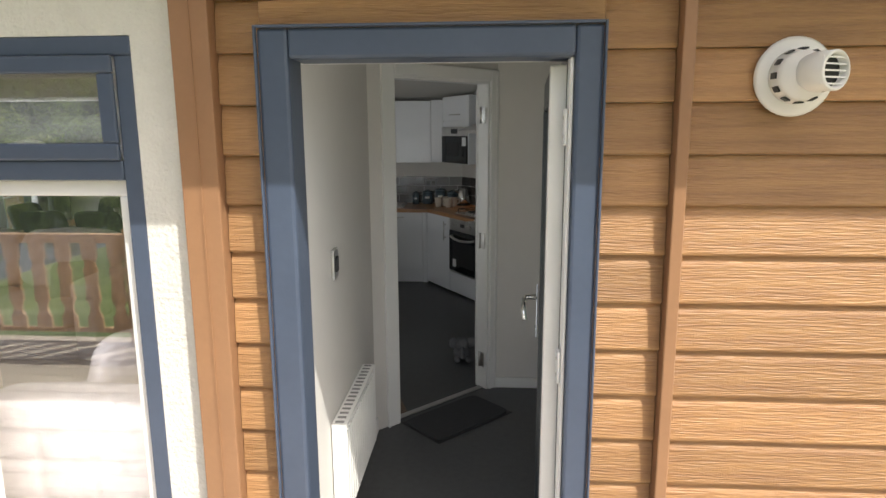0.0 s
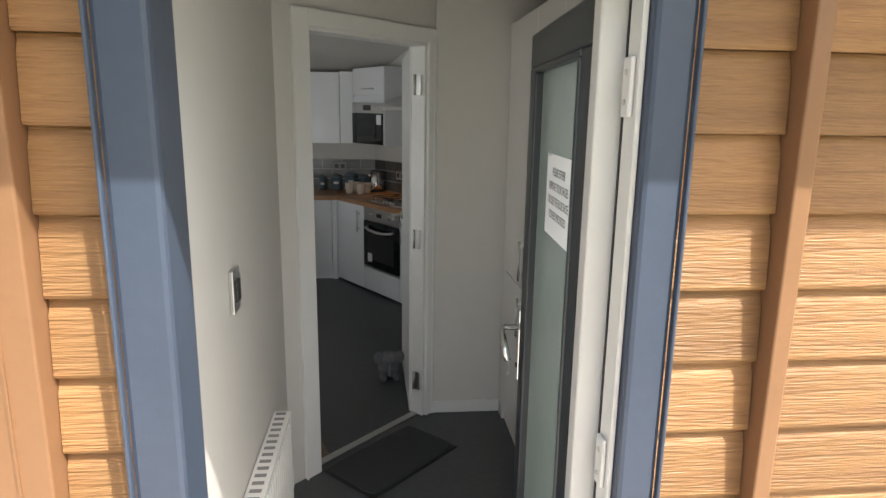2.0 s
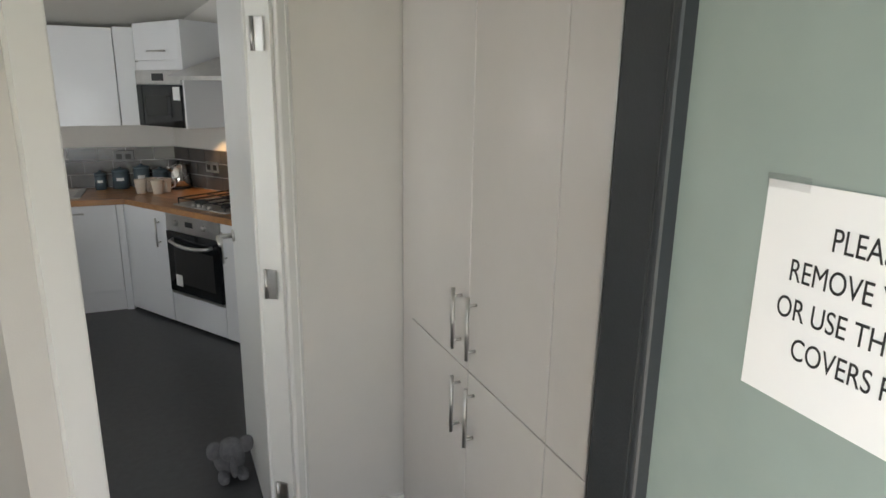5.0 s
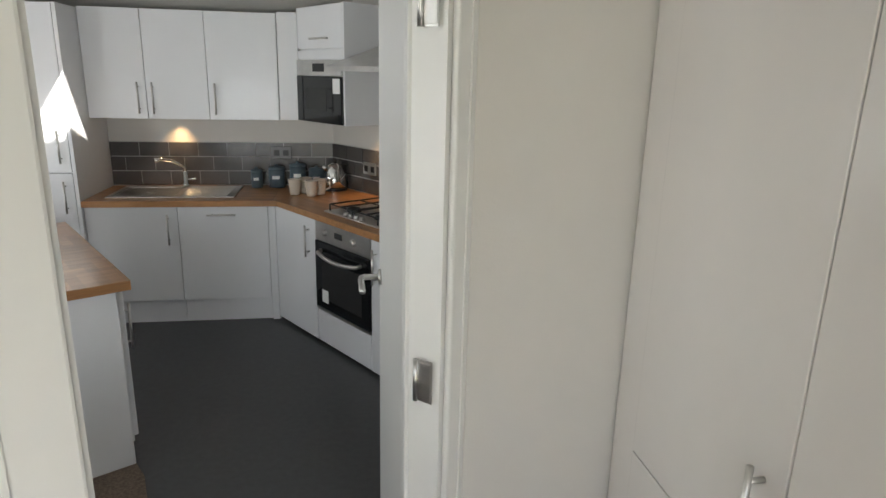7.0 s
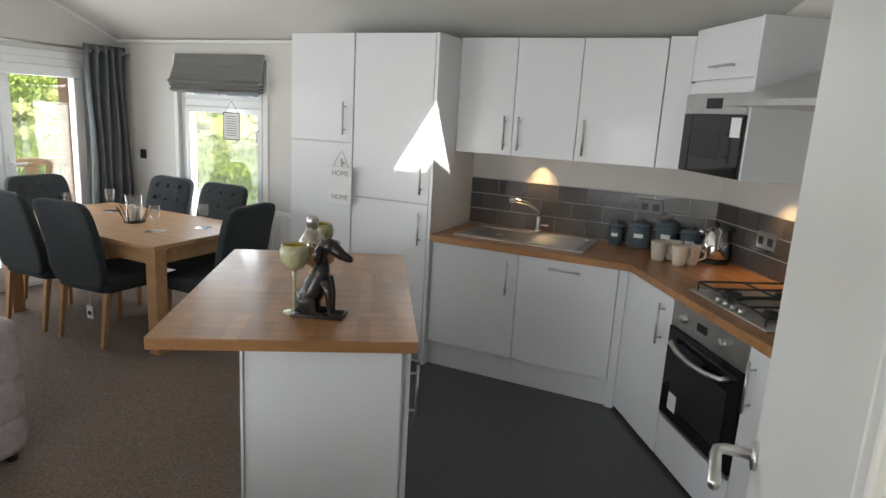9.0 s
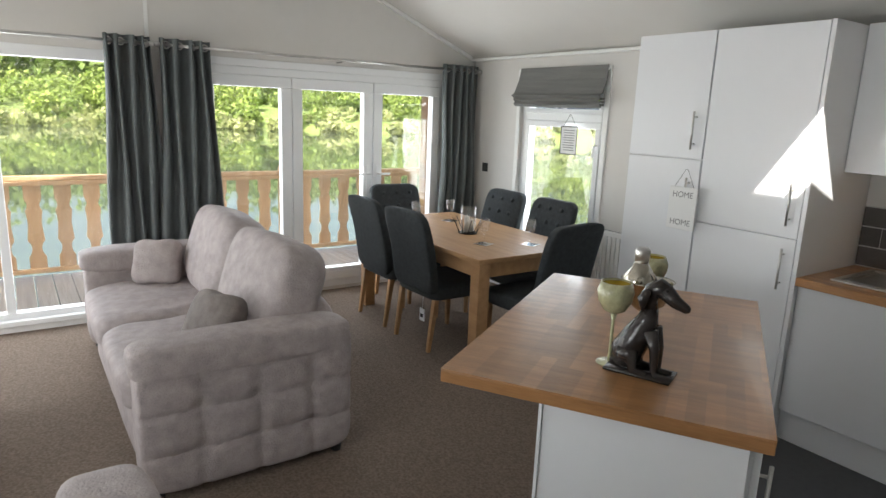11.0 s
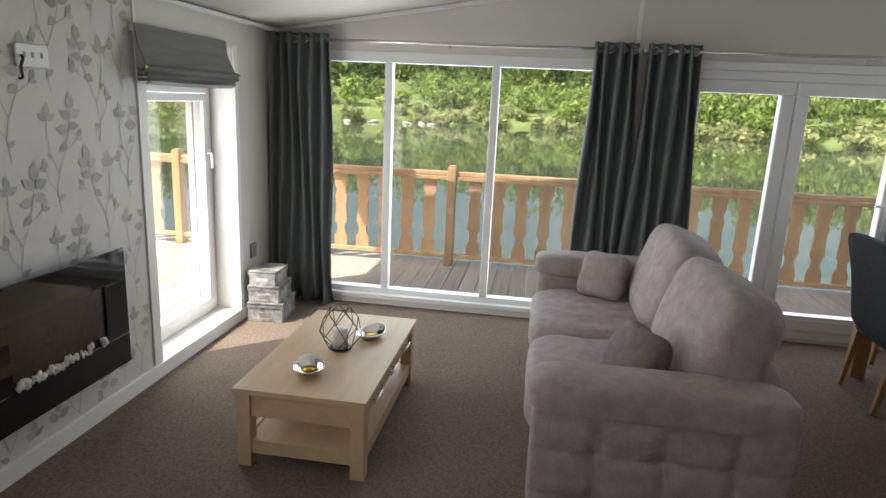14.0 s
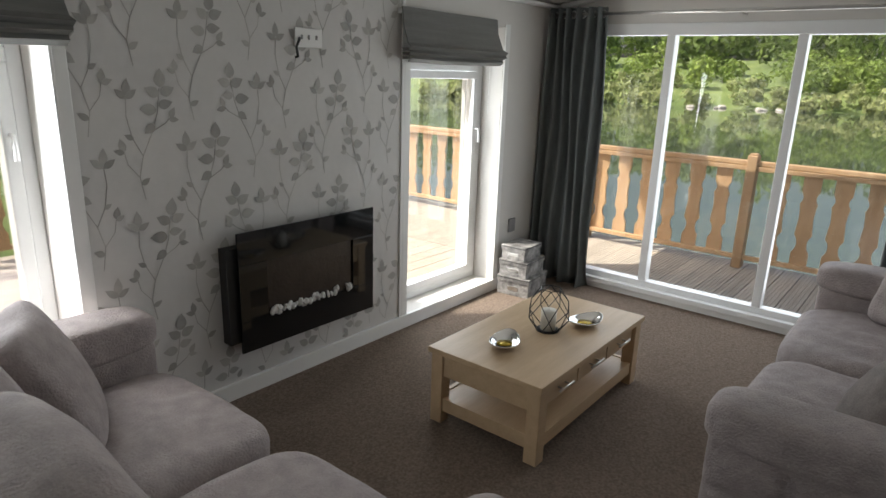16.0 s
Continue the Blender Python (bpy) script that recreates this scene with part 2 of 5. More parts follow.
    return bm


def soft(x0, x1, y0, y1, z0, z1, k=4.0, n=10, puff=0.0, seed=0):
    """A cushion-like body: a rounded box with a full middle and slight creases."""
    bm = bmesh.new()
    bmesh.ops.create_cube(bm, size=2)
    bmesh.ops.subdivide_edges(bm, edges=bm.edges[:], cuts=n, use_grid_fill=True)
    cx, cy, cz = (x0 + x1) / 2, (y0 + y1) / 2, (z0 + z1) / 2
    hx, hy, hz = (x1 - x0) / 2, (y1 - y0) / 2, (z1 - z0) / 2
    for v in bm.verts:
        c = v.co
        ln = (abs(c.x) ** k + abs(c.y) ** k + abs(c.z) ** k) ** (1 / k)
        q = c / ln
        p = Vector((cx + q.x * hx, cy + q.y * hy, cz + q.z * hz))
        w = noise.noise(p * 5 + Vector((seed, 0, 0))) * puff
        v.co = p + q * w
    return bm


def thing(name, label, category, m=None, group="", kind=""):
    ob = new(name)
    if m:
        ob.matrix_world = m
    return tagged(ob, label, category, group, kind)


def struct(name, bm, material, label, category="wall", **kw):
    return tagged(part(name, bm, material, **kw), label, category, kind="structure")


def wall_holes(a, b, z0, z1, holes, thick, ):
    """A wall in local x from a to b and y from 0 to thick, with rectangular holes (x0, x1, z0, z1)."""
    bm = bmesh.new()
    xs = a
    for h0, h1, g0, g1 in sorted(holes):
        box(xs, h0, 0, thick, z0, z1, bm)
        if g0 > z0:
            box(h0, h1, 0, thick, z0, g0, bm)
        if g1 < z1:
            box(h0, h1, 0, thick, g1, z1, bm)
        xs = h1
    box(xs, b, 0, thick, z0, z1, bm)
    return bm


def put(ob, m):
    ob.matrix_world = m
    return ob


# ---- structure ----
XG, YF, YB = -5.2, 2.33, 7.68          # gable, front and back inner faces
RIDGE_Y = 6.29


def zc(y):
    return 1.99 + 0.15 * (y - YF) if y < RIDGE_Y else 2.03 + 0.4 * (YB - y)


U = Vector((0.543, -0.84, 0)).normalized()      # along the angled kitchen wall
CORNER = Vector((-0.21, 7.68, 0))
DIAG = Matrix.Translation(CORNER) @ pose(0, 0, 0, 0, 0, math.degrees(math.atan2(U.y, U.x)))   # local x along the wall, local -y into the room
D45 = pose(-0.632, 3.432, 0, 0, 0, 45)            # hall's angled wall: local x along, local -y in the hall

# floors: carpet and kitchen vinyl meet under the island
EDGE_A, EDGE_B = (-0.98, 5.35), (-2.05, 7.10)
struct("floor", prism([(-0.62, 3.50), (1.5, 3.50), (1.5, 7.9), (-2.05, 7.9), EDGE_B, EDGE_A, (-0.40, 3.72)], -0.12, 0.0), VINYL, "dark charcoal vinyl kitchen floor", "floor")
struct("floor", prism([(-0.8, 1.95), (1.5, 1.95), (1.5, 3.50), (-0.62, 3.50), (-0.8, 3.50)], -0.12, 0.0), VINYL, "dark charcoal vinyl hall floor", "floor")
struct("carpet", prism([(-5.34, 2.1), (-0.8, 2.1), (-0.8, 3.50), (-0.62, 3.50), (-0.40, 3.72), EDGE_A, EDGE_B, (-2.05, 7.9), (-5.34, 7.9)], -0.12, 0.004), CARPET, "brown flecked cut-pile living room carpet", "carpet")

# ceiling with the small roof light over the kitchen
cb = bmesh.new()


def slab(x0, x1, y0, y1):
    lo = [(x0, y0), (x1, y0), (x1, y1), (x0, y1)]
    vs = [cb.verts.new((x, y, zc(y))) for x, y in lo] + [cb.verts.new((x, y, zc(y) + 0.03)) for x, y in lo]
    for f in ((3, 2, 1, 0), (4, 5, 6, 7), (0, 1, 5, 4), (1, 2, 6, 5), (2, 3, 7, 6), (3, 0, 4, 7)):
        cb.faces.new([vs[i] for i in f])


SKY0, SKY1 = (-1.357, -1.12), (6.292, 6.61)
slab(-5.2, 2.0, 2.1, RIDGE_Y)
slab(-5.2, SKY0[0], RIDGE_Y, 7.68)
slab(SKY0[1], 2.0, RIDGE_Y, 7.68)
slab(SKY0[0], SKY0[1], RIDGE_Y, SKY1[0])
slab(SKY0[0], SKY0[1], SKY1[1], 7.68)
struct("ceiling", cb, CEIL, "warm off-white sloping ceiling", "ceiling")

# front wall: inner lining, outer skin with its eaves
WIN1 = (-4.57, -3.65, 0.08, 1.80)
WIN2 = (-1.85, -0.972, 0.08, 1.965)


def swall(name, bm, material, m, label):
    ob = struct(name, bm, material, label)
    ob.matrix_world = m
    return ob


swall("wall_front", wall_holes(-5.34, -0.75, -0.1, 2.0, [WIN1, (-1.85, -0.972, 0.08, 1.80)], 0.23), WALL, pose(0, 2.10, 0), "pale grey living room wall with tall windows")
swall("wall_render", wall_holes(-5.34, -0.78, -0.5, 2.43, [WIN1, WIN2], 0.095), REND, pose(0, 2.0, 0), "white textured stucco outer wall")
swall("wall_entrance", wall_holes(-0.78, 4.0, -0.5, 2.43, [(-0.60, 0.32, -0.5, 1.93)], 0.12), WALL, pose(0, 2.0, 0), "entrance wall behind the timber boards")
struct("eaves", box(-5.9, 4.2, 1.437, 2.2, 2.43, 2.52), UPVC, "white boxed eaves over the front wall", "eaves")
struct("wall_gable", wall_holes(2.1, 7.8, -0.1, 2.75, [(2.62, 4.78, 0.05, 1.86), (5.10, 7.36, 0.03, 1.82)], 0.14), WALL, "pale gable wall with glazed doors", "wall").matrix_world = pose(XG, 0, 0, 0, 0, 90)
swall("wall_back", wall_holes(-5.34, 1.4, -0.1, 2.4, [(-4.52, -3.58, 0.42, 1.90)], 0.14), WALL, pose(0, YB, 0), "pale grey back wall with a tall window")
swall("wall_kitchen", box(0, 2.4, 0, 0.1, -0.1, 2.75), WALL, DIAG, "angled kitchen wall behind the cooker")
struct("wall_end", box(1.10, 1.2, 3.9, 5.9, -0.1, 2.7), WALL, "plain end wall closing the kitchen", "wall")
struct("wall_hall_left", box(-0.66, -0.565, 2.12, 3.52, -0.05, 2.3), WALL, "plain pale hall wall", "wall")
swall("wall_hall_angled", wall_holes(0.06, 1.07, -0.05, 2.4, [(0.225, 1.005, -0.05, 1.99)], 0.10), WALL, D45, "angled hall wall with a doorway")
struct("wall_hall_end", box(0.125, 1.2, 4.18, 4.28, -0.05, 2.4), WALL, "plain pale wall at the hall's end", "wall")
struct("wall_hall_right", box(1.10, 1.2, 2.12, 4.18, -0.05, 2.4), WALL, "plain wall behind the hall cupboards", "wall")
struct("wall_far_left", box(-0.75, -0.661, 2.33, 3.50, -0.05, 2.3), WALL, "living room side of the hall wall", "wall")

# wallpapered panel of the front wall with its printed sprigs
paper = struct("wallpaper", box(-3.58, -1.86, 2.331, 2.336, 0.08, 2.02), PAPER, "pale wallpaper printed with grey leafy sprigs", "wallpaper")
rng = random.Random(5)
lb = bmesh.new()


def stalk(bm, pts, y, w=0.0022):
    for (xa, za), (xb, zb) in zip(pts, pts[1:]):
        d = Vector((xb - xa, zb - za))
        n = Vector((-d.y, d.x)).normalized() * w
        vs = [bm.verts.new((px, y, pz)) for px, pz in ((xa + n.x, za + n.y), (xa - n.x, za - n.y), (xb - n.x, zb - n.y), (xb + n.x, zb + n.y))]
        bm.faces.new(vs)


LY = 2.3375
LI = 0


def ovate(bm, x, z, deg, ln, fat):
    """One printed leaf, broad near its foot and pointed at its tip."""
    global LI
    LI = (LI + 1) % 12
    an = radians(deg)
    c, s = math.cos(an), math.sin(an)
    side = [(f, fat * ln * math.sin(math.pi * f ** 0.72) * (1.0 if f < 0.8 else 0.9)) for f in (0.05, 0.15, 0.3, 0.45, 0.6, 0.75, 0.9)]
    pts = [(0.0, 0.0)] + [(f * ln, w) for f, w in side] + [(ln, 0.0)] + [(f * ln, -w) for f, w in reversed(side)]
    out = [(x + c * a - s * b, z + s * a + c * b) for a, b in pts]
    if all(-3.575 < px < -1.865 and 0.09 < pz < 2.0 for px, pz in out):
        bm.faces.new([bm.verts.new((px, LY + 0.0003 + 0.0001 * LI, pz)) for px, pz in out])


def twig(bm, pts, w=0.0019):
    for a, b in zip(pts, pts[1:]):
        if all(-3.575 < p[0] < -1.865 and 0.09 < p[1] < 2.0 for p in (a, b)):
            stalk(bm, [a, b], LY, w)


for col in range(-1, 9):
    for row in range(-1, 5):
        ox = -3.50 + col * 0.225
        oz = 0.02 + row * 0.50 + (0.25 if col % 2 else 0.0) + 0.03 * math.sin(col * 1.7)
        fl = -1 if (col % 3) == 1 else 1

        def at(u, v):
            return (ox + fl * u, oz + v)

        def lf(u, v, deg, ln, fat=0.33):
            d = deg if fl > 0 else 180 - deg
            ovate(lb, ox + fl * u, oz + v, d + rng.uniform(-7, 7), ln * rng.uniform(0.9, 1.08), fat)

        twig(lb, [at(0.02, 0.0), at(0.035, 0.09), at(0.015, 0.17), at(-0.03, 0.26), at(-0.055, 0.33), at(-0.07, 0.42)])
        twig(lb, [at(0.015, 0.17), at(0.05, 0.24), at(0.065, 0.32), at(0.06, 0.39)])
        twig(lb, [at(-0.03, 0.26), at(-0.085, 0.29), at(-0.105, 0.31)])
        twig(lb, [at(0.035, 0.09), at(0.075, 0.14), at(0.085, 0.19)], 0.0015)
        for u, v, d, ln in ((-0.072, 0.425, 95, 0.072), (-0.074, 0.40, 158, 0.066), (-0.068, 0.395, 30, 0.064), (-0.062, 0.355, 172, 0.058), (-0.052, 0.34, 8, 0.070), (-0.04, 0.285, -32, 0.055)):
            lf(u, v, d, ln)
        for u, v, d, ln in ((0.06, 0.395, 92, 0.066), (0.06, 0.385, 148, 0.056), (0.061, 0.385, 35, 0.056)):
            lf(u, v, d, ln, 0.25)
        for u, v, d, ln in ((-0.105, 0.31, 120, 0.048), (-0.10, 0.305, 185, 0.042), (0.085, 0.19, 82, 0.05), (0.085, 0.185, 20, 0.04), (0.045, 0.235, 28, 0.036), (0.03, 0.06, 150, 0.045)):
            lf(u, v, d, ln, 0.28)
tagged(part("printed_sprigs", lb, LEAF, paper, "grey printed leaf sprigs"), kind="stuff")
struct("trim", box(-3.60, -3.58, 2.331, 2.345, 0.08, 2.02), WHITE, "narrow white edging strip of the wallpaper", "trim")

# skirtings and coving
for nm, b in (("front", box(-5.2, -0.75, 2.331, 2.352, 0.0, 0.085)), ("back", box(-5.2, -2.83, 7.655, 7.679, 0.0, 0.1)), ("gable", box(-5.199, -5.17, 2.35, 5.10, 0.0, 0.052)),
              ("hall", box(-0.564, -0.548, 2.13, 3.50, 0, 0.09)), ("hall_end", box(0.125, 0.507, 4.160, 4.179, 0, 0.07))):
    struct("baseboard", b, WHITE, "white painted skirting board", "skirting", bevel=0.004)
for y0, y1 in ((2.34, 2.40), (7.62, 7.67)):
    struct("trim", box(-5.19, -0.75 if y0 < 4 else -2.83, y0, y1, zc((y0 + y1) / 2) - 0.035, zc((y0 + y1) / 2) - 0.012), WHITE, "white ceiling coving strip", "coving", bevel=0.006)
gt = bmesh.new()
for y0, y1 in ((2.40, RIDGE_Y), (RIDGE_Y, 7.62)):
    a = [(-5.198, y0, zc(y0) - 0.03), (-5.165, y0, zc(y0) - 0.03), (-5.165, y0, zc(y0) - 0.004), (-5.198, y0, zc(y0) - 0.004)]
    b = [(x, y1, z - zc(y0) + zc(y1)) for x, y, z in a]
    va, vb = [gt.verts.new(p) for p in a], [gt.verts.new(p) for p in b]
    gt.faces.new(va[::-1]); gt.faces.new(vb)
    for i in range(4):
        gt.faces.new((va[i], va[(i + 1) % 4], vb[(i + 1) % 4], vb[i]))
struct("trim", gt, WHITE, "white strip along the sloping gable top", "coving")
struct("trim", box(-5.2, -5.192, 4.86, 4.885, 1.86, 2.4), WHITE, "panel joint strip over the curtains", "trim")


# ---- windows ----
def frame_ring(x0, x1, z0, z1, w, y0, y1):
    bm = bmesh.new()
    box(x0, x1, y0, y1, z0, z0 + w, bm)
    box(x0, x1, y0, y1, z1 - w, z1, bm)
    box(x0, x0 + w, y0, y1, z0 + w, z1 - w, bm)
    box(x1 - w, x1, y0, y1, z0 + w, z1 - w, bm)
    return bm


def pane(x0, x1, z0, z1, y, parent, material=PANE):
    g = part("pane", box(x0, x1, y - 0.004, y + 0.004, z0, z1), material, parent, "clear glass")
    g.visible_shadow = False
    return g


def tall_window(name, m, w, h, transom, material_out, label, glass=PANE):
    """A casement with a small top light; local x across, local y outward, z up from its foot."""
    t = thing(name, label, "window", m, kind="structure")
    part("window_frame", frame_ring(0, w, 0, h, 0.05, 0, 0.07), UPVC, t, bevel=0.005)
    part("outer_frame", frame_ring(0, w, 0, h, 0.055, 0.072, 0.10), material_out, t, "outer face of the frame", bevel=0.006)
    part("transom", box(0.05, w - 0.05, 0.0, 0.07, transom - 0.03, transom + 0.03), UPVC, t, bevel=0.005)
    part("outer_transom", box(0.055, w - 0.055, 0.072, 0.10, transom - 0.03, transom + 0.03), material_out, t, bevel=0.005)
    part("sash", frame_ring(0.05, w - 0.05, 0.05, transom - 0.03, 0.05, -0.008, 0.062), UPVC, t, bevel=0.006)
    part("top_sash", frame_ring(0.05, w - 0.05, transom + 0.03, h - 0.05, 0.035, -0.008, 0.062), UPVC, t, bevel=0.005)
    part("outer_sash", frame_ring(0.055, w - 0.055, transom + 0.03, h - 0.055, 0.05, 0.101, 0.115), material_out, t, bevel=0.008)
    pane(0.10, w - 0.10, 0.10, transom - 0.08, 0.03, t, glass)
    pane(0.085, w - 0.085, transom + 0.065, h - 0.085, 0.03, t, glass)
    hb = tube([(w - 0.075, -0.012, 0.62 * h), (w - 0.075, -0.04, 0.62 * h), (w - 0.075, -0.045, 0.62 * h - 0.09)], 0.008)
    part("handle", hb, UPVC, t, "white lever handle", smooth=True)
    hb = tube([(w / 2 - 0.06, -0.012, transom + 0.075), (w / 2, -0.04, transom + 0.085), (w / 2 + 0.07, -0.03, transom + 0.07)], 0.009)
    part("stay_handle", hb, UPVC, t, "white fastener of the top light", smooth=True)
    return t


FLIP = pose(0, 0, 0, 0, 0, 180)
tall_window("window_1", pose(WIN1[1], 2.17, WIN1[2], 0, 0, 180), WIN1[1] - WIN1[0], WIN1[3] - WIN1[2], 1.47, BLUE, "tall white window with a small top light")
tall_window("window_2", pose(WIN2[1], 2.10, WIN2[2], 0, 0, 180), WIN2[1] - WIN2[0], WIN2[3] - WIN2[2], 1.50, BLUE, "tall window, blue-grey outside and white inside", COATED)
tall_window("window_3", pose(-4.52, YB + 0.03, 0.42), 0.94, 1.48, 1.12, BLUE, "white window overlooking the lake")
for x0, x1 in ((-4.62, -4.57), (-3.65, -3.60), (-1.905, -1.85), (-0.972, -0.93)):
    struct("trim", box(x0, x1, 2.332, 2.345, 0.06, 1.82), WHITE, "white window lining strip", "trim", bevel=0.003)
for x0, x1 in ((-4.56, -4.52), (-3.58, -3.54)):
    struct("trim", box(x0, x1, 7.667, 7.679, 0.40, 1.92), WHITE, "white window lining strip", "trim", bevel=0.003)

GM = pose(XG, 0, 0, 0, 0, 90)          # local x is the world's y, local y goes outward
pw = thing("picture_window", "three-light white picture window over the deck", "window", GM, kind="structure")
part("window_frame", frame_ring(2.62, 4.78, 0.05, 1.86, 0.075, 0.0, 0.08), UPVC, pw, bevel=0.005)
for c in (3.19, 3.95):
    part("mullion", box(c - 0.027, c + 0.027, 0.0, 0.08, 0.125, 1.785), UPVC, pw, bevel=0.005)
for a, b in ((2.695, 3.163), (3.217, 3.923), (3.977, 4.705)):
    pane(a, b, 0.125, 1.785, 0.05, pw)
part("window_sill", box(2.55, 4.85, -0.05, -0.001, 0.045, 0.085), UPVC, pw, bevel=0.006)
fd = thing("french_doors", "white glazed french doors with a fixed side light", "door", GM, kind="structure")
part("door_frame", frame_ring(5.10, 7.36, 0.03, 1.82, 0.06, 0.0, 0.09), UPVC, fd, bevel=0.005)
for a, b in ((5.22, 5.893), (5.898, 6.609), (6.619, 7.297)):
    lf = part("door_leaf", frame_ring(a, b, 0.09, 1.76, 0.085, -0.015, 0.06), UPVC, fd, bevel=0.008)
    part("bottom_rail", box(a + 0.085, b - 0.085, -0.014, 0.058, 0.175, 0.20), UPVC, fd)
    pane(a + 0.085, b - 0.085, 0.20, 1.675, 0.02, fd)
for c, z in ((6.66, 0.95), (6.567, 0.95)):
    part("handle_plate", box(c - 0.016, c + 0.016, -0.025, -0.0155, z - 0.12, z + 0.12), UPVC, fd, bevel=0.003)
    part("handle", tube([(c, -0.026, z + 0.05), (c, -0.06, z + 0.05), (c + (0.10 if c > 6.6 else -0.10), -0.062, z + 0.05)], 0.009), UPVC, fd, smooth=True)
struct("trim", box(-5.199, -5.185, 5.0, 7.4, 1.82, 1.875), UPVC, "white head strip over the french doors", "trim", bevel=0.003)


# ---- curtains, rods, blinds ----
def curtain(y0, y1, folds, seed, spread=0.0):
    t = thing("curtain", "charcoal eyelet curtain hanging in deep folds", "curtain", pose(-5.09, 0, 0), group="curtains")
    bm = bmesh.new()
    nu, nz = folds * 10, 26
    rows = []
    r = random.Random(seed)
    ph = [r.uniform(-0.6, 0.6) for _ in range(folds + 1)]
    for j in range(nz + 1):
        z = 0.015 + 1.945 * j / nz
        fall = 1 - j / nz
        row = []
        for i in range(nu + 1):
            f = i / nu
            w = math.sin(2 * math.pi * folds * f + ph[int(f * folds)] * fall * 0.8 + 0.5 * fall * math.sin(5 * f + seed))
            amp = 0.045 * (1 - 0.25 * fall) + 0.012 * fall * math.sin(17 * f + seed)
            y = y0 + (y1 - y0) * f + spread * fall * (f - 0.5) + 0.012 * math.sin(3.3 * z + 9 * f + seed)
            x = amp * w + 0.01 * math.sin(4 * z + seed) + (0.05 * max(0, 0.12 - z) / 0.12 * math.sin(23 * f))
            row.append(bm.verts.new((x, y, z)))
        rows.append(row)
    for a, b in zip(rows, rows[1:]):
        for i in range(nu):
            bm.faces.new((a[i], a[i + 1], b[i + 1], b[i]))
    ob = part("cloth", bm, CURT, t, smooth=True)
    md = ob.modifiers.new("thick", 'SOLIDIFY')
    md.thickness = 0.004
    for k in range(folds):
        y = y0 + (y1 - y0) * (k + 0.5) / folds
        bm = bmesh.new()
        n = 14
        rings = []
        for a in range(n):
            th = 2 * math.pi * a / n
            c = Vector((0, math.cos(th), math.sin(th)))
            rings.append([bm.verts.new(c * (0.022 + 0.005 * math.cos(q * math.pi / 3)) + Vector((0.005 * math.sin(q * math.pi / 3), y, 1.915))) for q in range(6)])
        for a in range(n):
            for q in range(6):
                bm.faces.new((rings[a][q], rings[(a + 1) % n][q], rings[(a + 1) % n][(q + 1) % 6], rings[a][(q + 1) % 6]))
        part("eyelet", bm, STEEL, t, "steel eyelet ring", smooth=True)
    return t


curtain(2.36, 2.79, 6, 1, 0.07)
curtain(4.58, 4.88, 4, 2, 0.07)
curtain(4.93, 5.265, 4, 3, 0.13)
curtain(7.26, 7.63, 5, 4, 0.03)
for y0, y1 in ((2.37, 4.88), (4.915, 7.655)):
    t = thing("curtain_rod", "slim steel curtain rod with bracket ends", "curtain rod", pose(-5.09, 0, 1.915))
    part("rod", tube([(0, y0, 0), (0, y1, 0)], 0.011, 12), STEEL, t, smooth=True)
    for y in (y0, y1):
        part("finial", lathe([(0.002, -0.02), (0.017, -0.012), (0.02, 0.0), (0.017, 0.012), (0.002, 0.02)], 12, at=(0, y, 0)), STEEL, t, smooth=True)
    for y in (y0 + 0.03, (y0 + y1) / 2, y1 - 0.03):
        part("bracket", box(-0.11, 0.0, y - 0.006, y + 0.006, -0.02, -0.011), STEEL, t)


def roman_blind(m, w, drop):
    """A drawn-up roman blind; local x across, local -y into the room, hung from z = 0."""
    t = thing("roman_blind", "grey linen roman blind drawn up in folds", "blind", m, group="roman blinds")
    part("headrail", box(0.0, w, -0.03, 0.0, -0.03, 0.0), WHITE, t)
    prof = [(-0.035, 0.005), (-0.045, -drop * 0.30), (-0.085, -drop * 0.66), (-0.115, -drop * 0.72), (-0.095, -drop * 0.78), (-0.11, -drop * 0.83), (-0.085, -drop * 0.88), (-0.10, -drop * 0.94), (-0.075, -drop)]
    bm = bmesh.new()
    n = 14
    rows = []
    for j, (y, z) in enumerate(prof):
        flare = 0.018 * max(0, (1 - abs(j - 3) / 3))
        rows.append([bm.verts.new((-flare + (w + 2 * flare) * i / n, y - 0.006 * math.sin(3.1 * math.pi * i / n + j), z + 0.006 * math.sin(math.pi * i / n) * (j > 4) * -1)) for i in range(n + 1)])
    for a, b in zip(rows, rows[1:]):
        for i in range(n):
            bm.faces.new((a[i], b[i], b[i + 1], a[i + 1]))
    ob = part("cloth", bm, BLIND, t)
    md = ob.modifiers.new("thick", 'SOLIDIFY')
    md.thickness, md.offset = 0.006, 0
    for k in range(3):
        part("fold", box(0.008, w - 0.008, -0.085 + 0.01 * k, -0.03, -drop + 0.012 + 0.022 * k, -drop + 0.026 + 0.022 * k), BLIND, t, bevel=0.004)
    part("cord", tube([(w - 0.03, -0.02, -0.02), (w - 0.03, -0.015, -drop - 0.3)], 0.002, 5), WHITE, t)
    return t


roman_blind(pose(-3.55, YF, 1.83, 0, 0, 180), 0.88, 0.27)
roman_blind(pose(-0.96, YF, 1.83, 0, 0, 180), 0.93, 0.27)
roman_blind(pose(-4.50, YB, 1.92), 0.94, 0.30)


